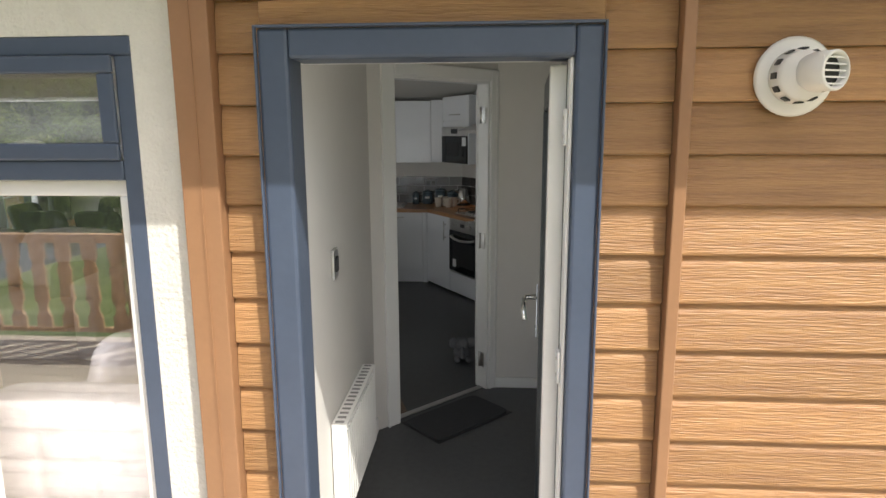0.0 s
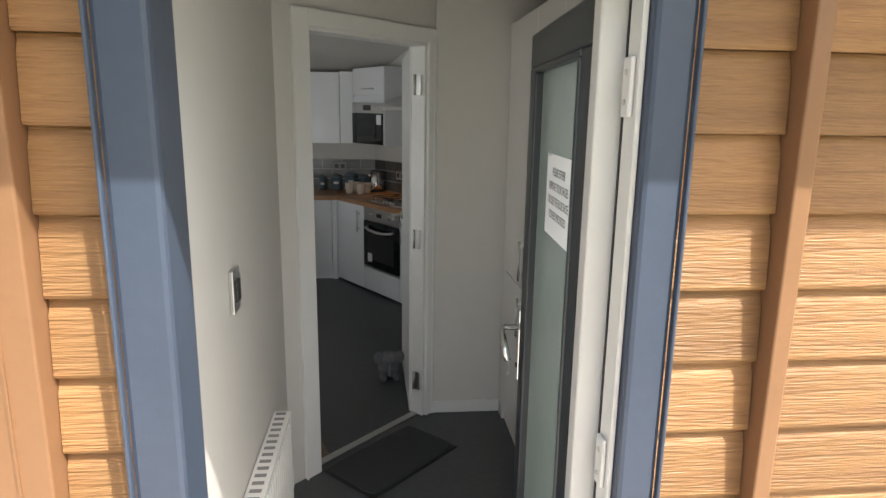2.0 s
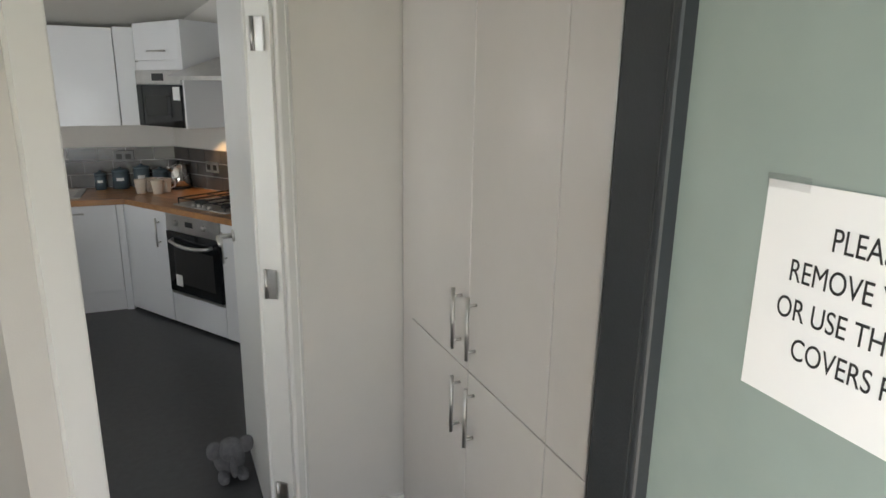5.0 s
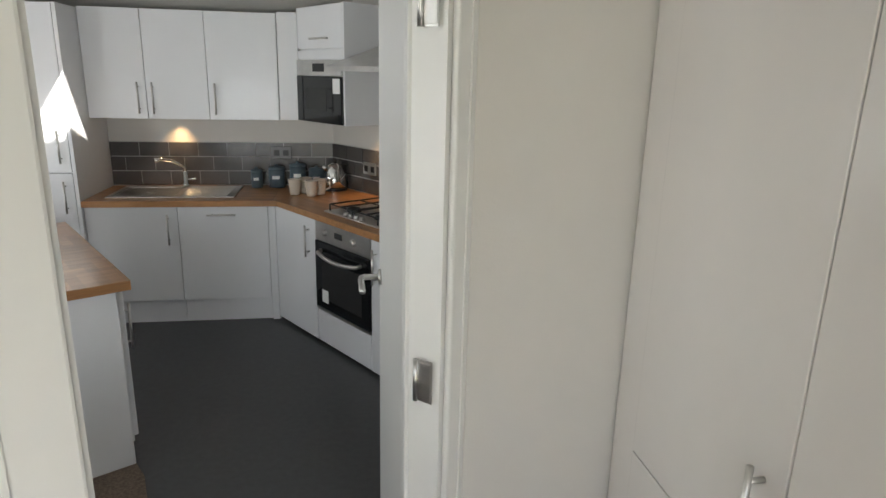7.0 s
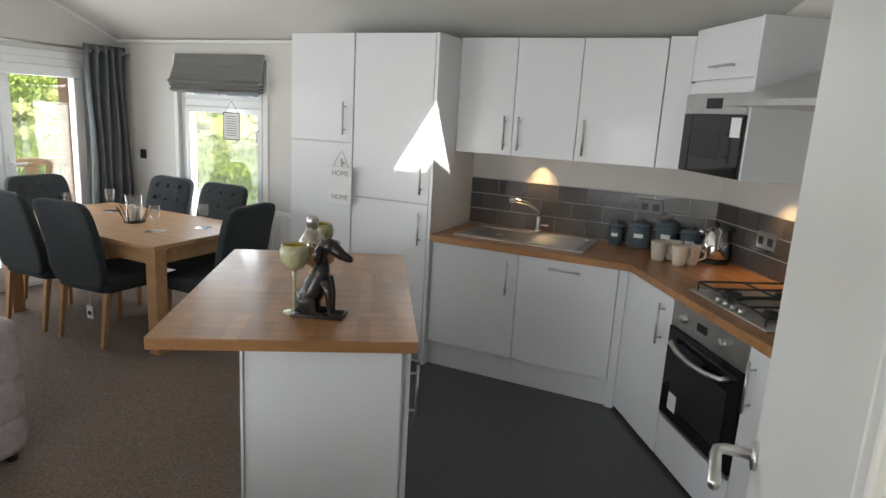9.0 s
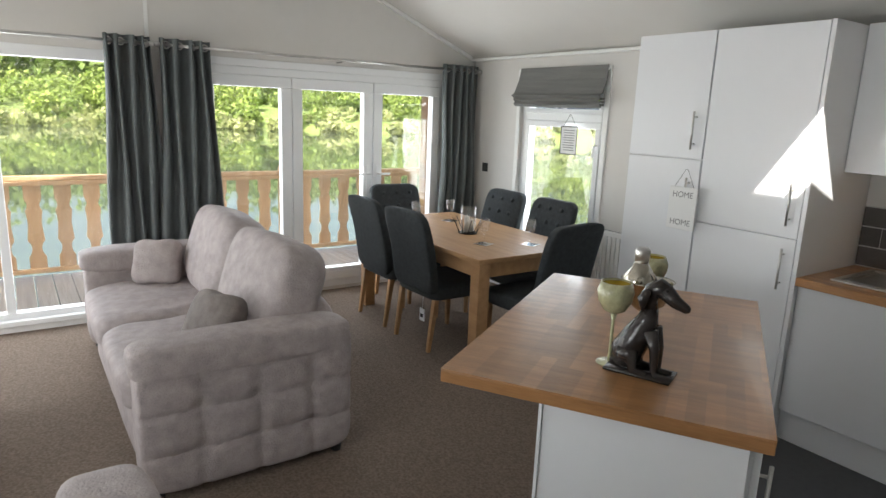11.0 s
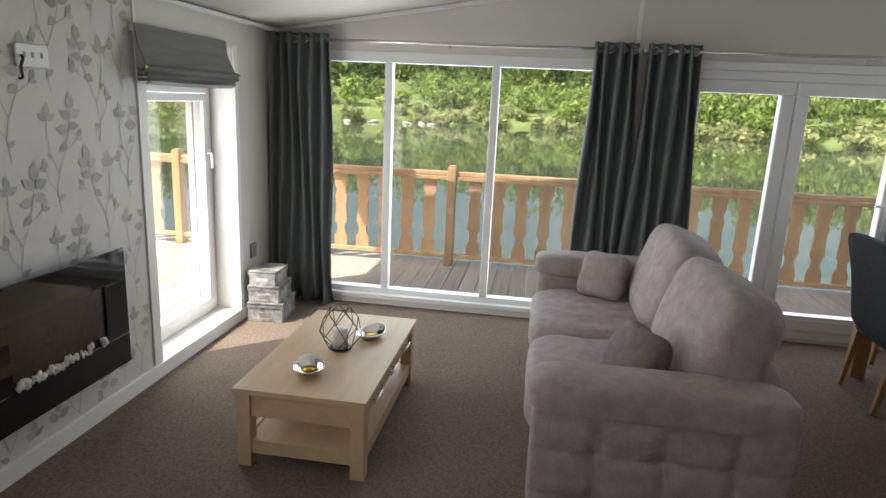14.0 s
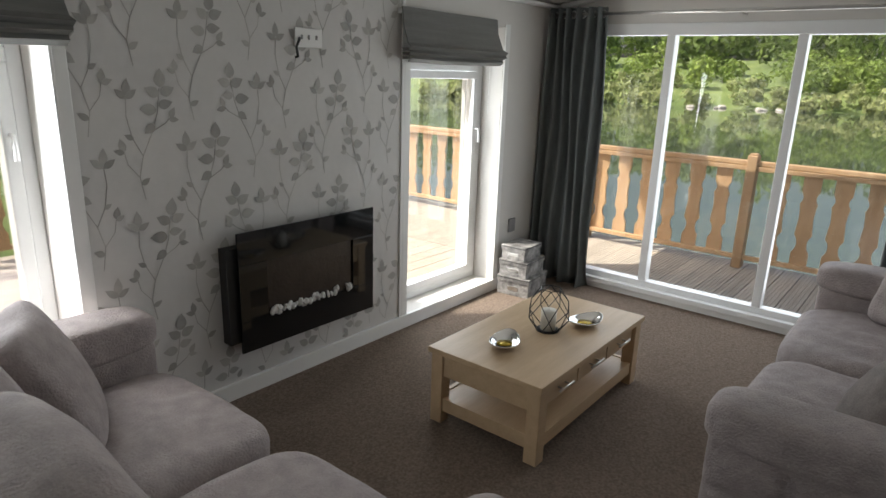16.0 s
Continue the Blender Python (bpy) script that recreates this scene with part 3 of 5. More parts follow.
# ---- entrance ----
ed = thing("door_frame", "blue-grey entrance door surround in the timber boarding", "door frame", kind="structure")
OX0, OX1, OZ = -0.492, 0.284, 1.885
for nm, b in (("jamb", prism([(-0.578, 1.93), (OX0, 1.93), (OX0, 2.06), (-0.578, 2.06)], -0.5, OZ + 0.083)), ("jamb", prism([(OX1, 1.93), (0.358, 1.93), (0.358, 2.06), (OX1, 2.06)], -0.5, OZ + 0.083)), ("head", box(OX0, OX1, 1.93, 2.06, OZ, OZ + 0.083))):
    part(nm, b, BLUE, ed, bevel=0.01)
for nm, b in (("outer_bead", box(-0.584, -0.577, 1.918, 1.935, -0.5, OZ + 0.09)), ("outer_bead", box(0.357, 0.364, 1.918, 1.935, -0.5, OZ + 0.09)), ("outer_bead", box(-0.577, 0.357, 1.918, 1.935, OZ + 0.082, OZ + 0.09))):
    part(nm, b, BLUE, ed, bevel=0.003)
for b in (box(OX0 - 0.094, OX0 - 0.088, 2.062, 2.12, 0, OZ), box(OX1 + 0.008, OX1 + 0.035, 2.062, 2.12, 0, OZ), box(OX0 - 0.088, OX1 + 0.008, 2.062, 2.12, OZ + 0.004, OZ + 0.03)):
    part("inner_frame", b, UPVC, ed, "white inner face of the frame", bevel=0.005)
part("threshold", box(OX0, OX1, 1.95, 2.12, -0.02, 0.012), STEEL, ed, bevel=0.004)
part("strike_plate", box(OX1 - 0.003, OX1 - 0.0005, 1.96, 1.975, 1.62, 1.74), STEEL, ed)

part("hinge_liner", box(OX1 - 0.012, OX1 - 0.001, 1.952, 2.006, 0.012, OZ), UPVC, ed, "white hinge side of the frame", bevel=0.003)
part("gasket", box(OX1 - 0.013, OX1 - 0.001, 2.0065, 2.0125, 0.012, OZ), BLACK, ed, "black rubber seal")
for z in (0.30, 1.0, 1.70):
    hg = part("frame_hinge", box(OX1 - 0.022, OX1 - 0.0125, 1.962, 1.998, z - 0.05, z + 0.05), UPVC, ed, "white hinge block", bevel=0.004)
    for q in (-0.025, 0.025):
        part("screw", lathe([(0.005, 0), (0.005, 0.002)], 10), STEEL, hg).matrix_local = pose(OX1 - 0.022, 1.98, z + q, 0, -90, 0)

# open door leaf: local x from the hinge along the leaf, local +y faces the hall
leafm = pose(0.279, 1.978, 0.0, 0, 0, 86.2)
dl = thing("entrance_door", "open anthracite entrance door with a frosted full-height pane", "door", leafm)
LW, LH = 0.775, 1.872
part("leaf", frame_ring(0.09, LW, 0.015, LH, 0.092, 0.004, 0.052), ANTH, dl, bevel=0.006)
part("inner_bead", frame_ring(0.182, LW - 0.092, 0.107, LH - 0.092, 0.016, 0.0, 0.056), ANTH, dl, bevel=0.005)
part("edge_strip", box(0.04, 0.089, -0.002, 0.056, 0.015, LH), UPVC, dl, "white hinge edge of the leaf", bevel=0.005)
part("edge_strip", box(LW + 0.001, LW + 0.006, 0.006, 0.05, 0.015, LH), STEEL, dl, "lock strip in the leaf's edge")
part("pane", box(0.182, LW - 0.092, 0.022, 0.034, 0.107, LH - 0.092), FROST, dl, "green-grey frosted glass")
for yy, s in ((0.060, 1), (-0.004, -1)):
    part("handle_plate", box(LW - 0.068, LW - 0.038, min(yy, yy + 0.006 * s), max(yy, yy + 0.006 * s), 0.85, 1.074), CHROME, dl, bevel=0.003)
    part("lever", tube([(LW - 0.053, yy + 0.006 * s, 1.018), (LW - 0.053, yy + 0.05 * s, 1.018), (LW - 0.075, yy + 0.058 * s, 1.013), (LW - 0.15, yy + 0.058 * s, 0.993), (LW - 0.165, yy + 0.05 * s, 0.955)], 0.010, 10), CHROME, dl, smooth=True)
    part("keyhole", lathe([(0.008, 0), (0.008, 0.006)], 10), BLACK, dl).matrix_local = pose(LW - 0.053, yy + 0.004 * s, 0.895, -90 * s, 0, 0)
nt_ = thing("paper_notice", "white paper notice taped to the frosted door glass", "notice", leafm)
part("sheet", box(0.258, 0.545, 0.0345, 0.0352, 1.351, 1.556), SHEET, nt_)
part("tape", box(0.50, 0.547, 0.0353, 0.0356, 1.549, 1.562), GLASS, nt_, "clear tape")
for k, line in enumerate(("PLEASE EITHER", "REMOVE YOUR SHOES", "OR USE THE BLUE SHOE", "COVERS PROVIDED")):
    cu = bpy.data.curves.new("line", 'FONT')
    cu.body, cu.size, cu.align_x, cu.extrude = line, 0.0265, 'CENTER', 0.0001
    cu.materials.append(INK)
    ob = new("printed_line", cu)
    ob.parent = nt_
    ob.matrix_local = pose(0.402, 0.0356, 1.504 - 0.0355 * k, 90, 0, 180) @ Matrix.Diagonal((0.80, 1.10, 1, 1))

# timber boarding
PITCH, Z0 = 0.142, 1.766
posts = ((-0.822, -0.712), (0.560, 0.595), (2.25, 2.29))
for i, (a, b) in enumerate(posts):
    t = thing("corner_post" if i == 0 else "cover_strip", "brown grained trim strip between the boards", "trim", kind="structure")
    part("strip", box(a, b, 1.935, 2.0, -0.5, 2.42), CLADF, t, bevel=0.004)
    if i == 0:
        part("strip_bead", box(a + 0.055, a + 0.06, 1.931, 1.936, -0.5, 2.42), CLADF, t)


def board(x0, x1):
    """One feather-edged board, its foot thicker than its head."""
    bm = bmesh.new()
    prof = [(0.0, 0.0), (-0.022, 0.0), (-0.0245, 0.006), (-0.017, 0.110), (-0.010, 0.127), (-0.008, 0.1405), (0.0, 0.1405)]
    va = [bm.verts.new((x0, y, z)) for y, z in prof]
    vb = [bm.verts.new((x1, y, z)) for y, z in prof]
    bm.faces.new(va)
    bm.faces.new(vb[::-1])
    for i in range(len(prof)):
        j = (i + 1) % len(prof)
        bm.faces.new((va[j], va[i], vb[i], vb[j]))
    me = bpy.data.meshes.new("board")
    bm.normal_update()
    bm.to_mesh(me)
    bm.free()
    me.materials.append(CLAD)
    return me


boarding = thing("timber_boarding", "honey-brown grained horizontal boarding on the entrance wall", "cladding", kind="structure")
for x0, x1 in ((-0.710, -0.585), (0.366, 0.558), (0.597, 2.248), (2.292, 4.0)):
    me = board(x0, x1)
    for k in range(-14, 7):
        z = Z0 + PITCH * (k - 1)
        if z + 0.1405 < (2.43 if x0 > 0.58 else 2.055) and z > -0.45:
            ob = new("board", me)
            ob.parent = boarding
            ob.location = (0, 1.999, z)
for k in (3, 4, 5):
    hbm = board(-0.710, 0.558)
    if Z0 + PITCH * (k - 1) > 2.0:
        ob = new("board", hbm)
        ob.parent, ob.location = boarding, (0, 1.999, Z0 + PITCH * (k - 1))
part("head_board", box(-0.584, 0.365, 1.975, 1.9985, 1.976, 2.047), CLAD, boarding, bevel=0.004)

vt = thing("flue_vent", "white round balanced flue terminal on the boarding", "flue", pose(0.862, 1.972, 1.828, 90, 0, 0))
part("flange", lathe([(0.102, 0.0), (0.104, 0.008), (0.095, 0.016), (0.06, 0.02)], 36), WHITE, vt, smooth=True)
part("collar", lathe([(0.072, 0.016), (0.068, 0.04), (0.06, 0.075)], 32), WHITE, vt, smooth=True)
for k in range(12):
    a = 2 * math.pi * k / 12
    part("slot", box(-0.008, 0.008, -0.002, 0.002, -0.014, 0.014), BLACK, vt).matrix_local = Matrix.Translation((0.0685 * math.cos(a), 0.0685 * math.sin(a), 0.045)) @ Matrix.Rotation(a + math.pi / 2, 4, 'Z')
sp = lathe([(0.045, 0.0), (0.050, 0.02), (0.050, 0.075), (0.043, 0.078), (0.042, 0.05)], 28)
part("spout", sp, WHITE, vt, smooth=True).matrix_local = pose(0.012, 0.006, 0.06, 0, 25, 0)
for k in range(-2, 3):
    part("grille_bar", box(-0.04, 0.04, k * 0.016 - 0.002, k * 0.016 + 0.002, 0.066, 0.07), WHITE, vt).matrix_local = pose(0.012, 0.006, 0.062, 0, 25, 0)
part("grille_back", lathe([(0.04, 0.05), (0.04, 0.054)], 24), BLACK, vt).matrix_local = pose(0.012, 0.006, 0.06, 0, 25, 0)

# ---- hall ----
arch = thing("door_architrave", "white moulded architrave round the angled hall doorway", "architrave", D45, kind="structure")
for yy0, yy1 in ((-0.018, -0.0005), (0.1005, 0.118)):
    part("upright", box(0.175, 0.262, yy0, yy1, 0, 2.055), WHITE, arch, bevel=0.006)
    part("upright", box(1.0, 1.068, yy0, yy1, 0, 2.055), WHITE, arch, bevel=0.006)
    part("head", box(0.262, 1.0, yy0, yy1, 1.985, 2.055), WHITE, arch, bevel=0.006)
    part("bead", box(0.175, 0.183, min(yy0, yy1) - 0.004 if yy0 < 0 else yy1, max(yy0, yy1) - 0.0175 if yy0 < 0 else yy1 + 0.004, 0, 2.02), WHITE, arch)
    part("bead", box(1.042, 1.05, min(yy0, yy1) - 0.004 if yy0 < 0 else yy1, max(yy0, yy1) - 0.0175 if yy0 < 0 else yy1 + 0.004, 0, 2.02), WHITE, arch)
for b in (box(0.226, 0.274, 0, 0.10, 0, 1.971), box(0.988, 1.004, 0, 0.10, 0, 1.971), box(0.226, 1.004, 0, 0.10, 1.971, 1.989)):
    part("lining", b, WHITE, arch)
part("stop", box(0.274, 0.286, 0.04, 0.055, 0, 1.97), WHITE, arch)
part("threshold_strip", box(0.245, 0.985, 0.03, 0.07, 0.0, 0.008), STEEL, arch, "metal threshold strip", bevel=0.003)
hx = Vector((0.032, 4.19, 0))
hd = thing("hall_door", "open white internal door with a steel lever", "door", pose(hx.x, hx.y, 0, 0, 0, 91.2))
part("leaf", box(0.002, 0.74, -0.002, 0.036, 0.008, 1.965), WHITE, hd, bevel=0.004)
for s, yy in ((1, 0.036), (-1, -0.002)):
    part("rose", lathe([(0.026, 0), (0.026, 0.008), (0.02, 0.01)], 20), STEEL, hd, smooth=True).matrix_local = pose(0.678, yy, 1.012, -90 * s, 0, 0)
    part("lever", tube([(0.678, yy + 0.008 * s, 1.012), (0.678, yy + 0.052 * s, 1.012), (0.668, yy + 0.064 * s, 1.012), (0.655, yy + 0.066 * s, 1.01), (0.555, yy + 0.066 * s, 1.005)], 0.010, 12), STEEL, hd, smooth=True)
for z in (0.20, 0.998, 1.786):
    t = thing("butt_hinge", "brushed steel butt hinge on the hall door jamb", "hinge", pose(0.022, 4.166, z, 0, 0, 45), group="door hinges")
    part("leaf_plate", frame_ring(-0.002, 0.0015, -0.05, 0.05, 0.0007, -0.04, -0.004), STEEL, t)
    part("jamb_plate", box(-0.003, 0.0, -0.038, -0.006, -0.045, 0.045), STEEL, t, bevel=0.001)
    part("knuckle", tube([(-0.006, 0.0, -0.05), (-0.006, 0.0, 0.05)], 0.006, 8), STEEL, t, smooth=True)

cup = thing("hall_cupboard", "tall cream gloss cupboard with four doors", "cupboard")
part("carcass", box(0.518, 1.09, 2.72, 4.17, 0.0, 2.09), CREAM, cup)
part("filler_strip", box(0.502, 0.517, 4.07, 4.17, 0.0, 2.09), CREAM, cup)
for y0, y1 in ((3.610, 4.066), (3.196, 3.606), (2.73, 3.192)):
    for z0, z1 in ((0.10, 0.845), (0.849, 2.085)):
        d = part("cupboard_door", box(0.498, 0.517, y0, y1, z0, z1), CREAM, cup, bevel=0.002)
        if y0 > 3.1:
            hy = y0 + 0.045 if y0 > 3.5 else y1 - 0.045
            zz = (0.902, 1.087) if z0 > 0.5 else (0.633, 0.816)
            hb = tube([(0.47, hy, zz[0]), (0.47, hy, zz[1])], 0.006, 10)
            for q in (zz[0] + 0.025, zz[1] - 0.025):
                tube([(0.497, hy, q), (0.47, hy, q)], 0.005, 8, hb)
            part("bar_handle", hb, STEEL, d, "steel bar handle", smooth=True)
part("plinth", box(0.548, 0.565, 2.72, 4.16, 0.001, 0.099), CREAM, cup)


def radiator(m, w, h, n):
    t = thing("radiator", "white ribbed panel radiator on the wall", "radiator", m)
    part("back_panel", box(0, w, 0.004, 0.05, 0.02, h - 0.02), WHITE, t, bevel=0.004)
    p = w / n
    for k in range(n):
        part("rib", box(p * (k + 0.2), p * (k + 0.8), -0.008, 0.0035, 0.03, h - 0.04), WHITE, t, bevel=0.003)
    part("top_grille", box(-0.004, w + 0.004, -0.010, 0.054, h - 0.019, h - 0.004), WHITE, t, bevel=0.002)
    for k in range(n):
        part("grille_slot", box(p * (k + 0.3), p * (k + 0.7), 0.006, 0.042, h - 0.0042, h - 0.0025), GREYP, t)
    for x in (-0.003, w + 0.001):
        part("side_cover", box(x, x + 0.002, -0.008, 0.052, 0.02, h - 0.02), WHITE, t)
    part("valve", lathe([(0.016, 0), (0.018, 0.03), (0.014, 0.06)], 14, at=(-0.035, 0.02, -0.02)), WHITE, t, smooth=True)
    part("pipe", tube([(-0.035, 0.02, -0.10), (-0.035, 0.02, -0.02)], 0.008), WHITE, t, smooth=True)
    return t


radiator(pose(-0.508, 2.50, 0.10, 0, 0, 90), 0.66, 0.44, 16)
radiator(pose(-3.46, 7.615, 0.12), 0.56, 0.62, 14)

sw = thing("thermostat", "small steel wall thermostat with a dark face", "thermostat")
part("plate", box(-0.564, -0.551, 2.60, 2.68, 1.103, 1.225), STEEL, sw, bevel=0.003)
part("face", box(-0.5515, -0.545, 2.618, 2.662, 1.133, 1.193), BLACK, sw, bevel=0.002)
sd = thing("door_chime", "white plastic chime box above the hall doorway", "door chime", D45)
part("case", box(0.50, 0.60, -0.035, -0.001, 2.13, 2.21), WHITE, sd, bevel=0.008)
part("grille", box(0.53, 0.57, -0.037, -0.0352, 2.15, 2.16), GREYP, sd)

dm = thing("doormat", "dark grey ribbed doormat on the hall floor", "doormat", D45)
part("mat_surface", soft(0.275, 0.845, -0.345, -0.025, 0.0, 0.016, 10, 12), MATF, dm)
part("rubber_edge", box(0.265, 0.855, -0.355, -0.02, 0.0, 0.005), BLACK, dm, bevel=0.002)

toy = bmesh.new()
for x0, x1, y0, y1, z0, z1 in ((-0.09, 0.09, -0.08, 0.08, 0.0, 0.17), (-0.065, 0.065, -0.15, -0.02, 0.12, 0.25), (-0.13, -0.05, -0.10, -0.06, 0.14, 0.25), (0.05, 0.13, -0.10, -0.06, 0.14, 0.25), (-0.085, -0.02, -0.17, -0.05, 0.0, 0.06), (0.02, 0.085, -0.17, -0.05, 0.0, 0.06), (-0.022, 0.022, -0.20, -0.13, 0.05, 0.18)):
    b2 = soft(x0, x1, y0, y1, z0, z1, 2.4, 6, 0.004)
    me2 = bpy.data.meshes.new("tmp")
    b2.to_mesh(me2)
    b2.free()
    toy.from_mesh(me2)
    bpy.data.meshes.remove(me2)
tp = part("toy_elephant", toy, PLUSH, smooth=True)
tp.matrix_world = pose(-0.115, 4.70, 0, 0, 0, 5) @ Matrix.Scale(0.74, 4)
tagged(tp, "grey plush elephant doorstop on the vinyl floor", "soft toy")


# ---- kitchen ----
WT = 0.842                       # top of the worktops


def bar(bm_or_none, a, b, off, r=0.006):
    """A bar handle between a and b, standing off by the vector off."""
    a, b, off = Vector(a), Vector(b), Vector(off)
    bm = tube([a + off, b + off], r, 10)
    d = (b - a).normalized() * 0.03
    tube([a + d, a + d + off], r * 0.8, 8, bm)
    tube([b - d, b - d + off], r * 0.8, 8, bm)
    return bm


OUT = (0, -0.03, 0)
# tall units beside the window
tl = thing("tall_unit", "tall white gloss larder unit with two doors", "kitchen unit")
part("carcass", box(-2.825, -2.342, 7.09, 7.675, 0.0, 2.012), UNIT, tl)
for z0, z1, hz in ((0.11, 1.345, (1.05, 1.25)), (1.352, 2.008, (1.40, 1.60))):
    d = part("unit_door", box(-2.822, -2.345, 7.070, 7.089, z0, z1), UNIT, tl, bevel=0.002)
    part("bar_handle", bar(None, (-2.40, 7.07, hz[0]), (-2.40, 7.07, hz[1]), OUT), STEEL, d, "steel bar handle", smooth=True)
tf = thing("fridge_unit", "tall white gloss fridge housing with two doors", "kitchen unit")
part("carcass", box(-2.338, -1.79, 7.09, 7.675, 0.0, 2.012), UNIT, tf)
part("end_panel", box(-1.788, -1.768, 7.068, 7.675, 0.0, 2.012), UNIT, tf)
for z0, z1, hz in ((0.11, 1.017, (0.77, 0.97)), (1.023, 2.008, (1.08, 1.28))):
    d = part("unit_door", box(-2.335, -1.793, 7.070, 7.089, z0, z1), UNIT, tf, bevel=0.002)
    part("bar_handle", bar(None, (-1.84, 7.07, hz[0]), (-1.84, 7.07, hz[1]), OUT), STEEL, d, "steel bar handle", smooth=True)
part("vent_grille", box(-2.3, -1.82, 7.072, 7.09, 0.02, 0.10), GREYP, tf)
# hanging sign on the tall unit
hs = thing("hanging_sign", "white wooden home sign hung on the larder handle", "sign", pose(-2.39, 7.018, 1.085))
part("board", box(-0.085, 0.085, -0.006, 0.006, -0.115, 0.115), SHEET, hs, bevel=0.003)
part("string", tube([(-0.06, 0, 0.113), (-0.01, 0.012, 0.21), (0.0, 0.014, 0.21), (0.06, 0, 0.113)], 0.0015, 5), GREYP, hs)
for txt, z in (("HOME", 0.06), ("HOME", -0.09)):
    cu = bpy.data.curves.new("line", 'FONT')
    cu.body, cu.size, cu.align_x, cu.extrude = txt, 0.045, 'CENTER', 0.0002
    cu.materials.append(GREYP)
    ob = new("printed_line", cu)
    ob.parent = hs
    ob.matrix_local = pose(0, -0.0065, z, 90, 0, 0)

# wall units
for x0, x1, hx in ((-1.766, -1.400, -1.445), (-1.398, -1.012, -1.355), (-1.010, -0.560, -0.965)):
    u = thing("wall_unit", "white gloss wall cupboard under the ceiling", "kitchen unit", group="wall units")
    part("carcass", box(x0, x1, 7.388, 7.675, 1.338, 2.02), UNIT, u)
    d = part("unit_door", box(x0 + 0.001, x1 - 0.001, 7.367, 7.386, 1.336, 2.02), UNIT, u, bevel=0.002)
    part("bar_handle", bar(None, (hx, 7.367, 1.37), (hx, 7.367, 1.57), OUT), STEEL, d, "steel bar handle", smooth=True)
fl = thing("corner_filler", "white filler panel between the wall units", "filler panel")
part("panel", prism([(-0.556, 7.372), (-0.425, 7.372), (-0.425, 7.39), (-0.556, 7.39)], 1.338, 2.03), UNIT, fl, bevel=0.002)
part("side", box(-0.556, -0.43, 7.392, 7.675, 1.34, 2.03), UNIT, fl)

# base units on the back wall
for x0, x1, horiz in ((-1.765, -1.208, False), (-1.204, -0.640, True)):
    u = thing("base_unit", "white gloss base unit" + (" hiding the dishwasher" if horiz else " under the sink"), "kitchen unit")
    part("carcass", box(x0, x1, 7.121, 7.67, 0.15, 0.80), UNIT, u)
    d = part("unit_door", box(x0, x1, 7.100, 7.119, 0.16, 0.798), UNIT, u, bevel=0.002)
    hb = bar(None, (-1.02, 7.10, 0.745), (-0.84, 7.10, 0.745), OUT) if horiz else bar(None, (-1.265, 7.10, 0.55), (-1.265, 7.10, 0.75), OUT)
    part("bar_handle", hb, STEEL, d, "steel bar handle", smooth=True)
    part("plinth", box(x0, x1, 7.128, 7.145, 0.0, 0.149), UNIT, u)
cp = thing("corner_post", "white corner post between the base units", "filler panel")
part("post", prism([(-0.636, 7.106), (-0.592, 7.106), (-0.575, 7.16), (-0.636, 7.16)], 0.0, 0.80), UNIT, cp)

# angled run: local x along, front at y = -0.62
def dthing(name, label, cat):
    return thing(name, label, cat, DIAG)


FR = -0.625
u = dthing("corner_unit", "white gloss angled corner base unit", "kitchen unit")
part("carcass", box(0.26, 0.775, FR + 0.021, -0.02, 0.15, 0.80), UNIT, u)
d = part("unit_door", box(0.262, 0.775, FR, FR + 0.019, 0.02, 0.798), UNIT, u, bevel=0.002)
part("bar_handle", bar(None, (0.70, FR, 0.55), (0.70, FR, 0.75), OUT), STEEL, d, "steel bar handle", smooth=True)
ov = dthing("built_in_oven", "stainless built-in oven with a black glass door", "oven")
part("body", box(0.785, 1.352, FR + 0.012, -0.05, 0.24, 0.80), STEEL, ov)
part("control_panel", box(0.785, 1.352, FR - 0.004, FR + 0.011, 0.68, 0.80), STEEL, ov, bevel=0.002)
dr = part("oven_door", box(0.785, 1.352, FR - 0.010, FR + 0.011, 0.255, 0.675), BLACKG, ov, "black glass door", bevel=0.003)
part("oven_handle", tube([(0.86, FR - 0.010, 0.625), (0.87, FR - 0.042, 0.618), (0.96, FR - 0.055, 0.605), (1.07, FR - 0.06, 0.60), (1.18, FR - 0.055, 0.605), (1.27, FR - 0.042, 0.618), (1.28, FR - 0.010, 0.625)], 0.012, 10), STEEL, dr, smooth=True)
part("oven_window", box(0.86, 1.28, FR - 0.0112, FR - 0.0101, 0.32, 0.57), BLACK, dr)
part("energy_label", box(0.86, 0.93, FR - 0.0125, FR - 0.0113, 0.30, 0.38), SHEET, dr)
part("display", box(1.0, 1.08, FR - 0.006, FR - 0.0042, 0.725, 0.76), BLACK, ov)
for x in (0.90, 1.20):
    part("knob", lathe([(0.021, 0), (0.019, 0.02), (0.016, 0.022)], 18), STEEL, ov, smooth=True).matrix_local = pose(x, FR - 0.004, 0.74, 90, 0, 0)
part("bottom_strip", box(0.785, 1.352, FR - 0.006, FR + 0.011, 0.235, 0.253), STEEL, ov)
part("drawer_panel", box(0.785, 1.352, FR + 0.002, FR + 0.02, 0.02, 0.232), UNIT, ov, "white panel under the oven", bevel=0.002)
u = dthing("end_base_unit", "narrow white gloss base unit beside the oven", "kitchen unit")
part("carcass", box(1.36, 1.75, FR + 0.021, -0.02, 0.15, 0.80), UNIT, u)
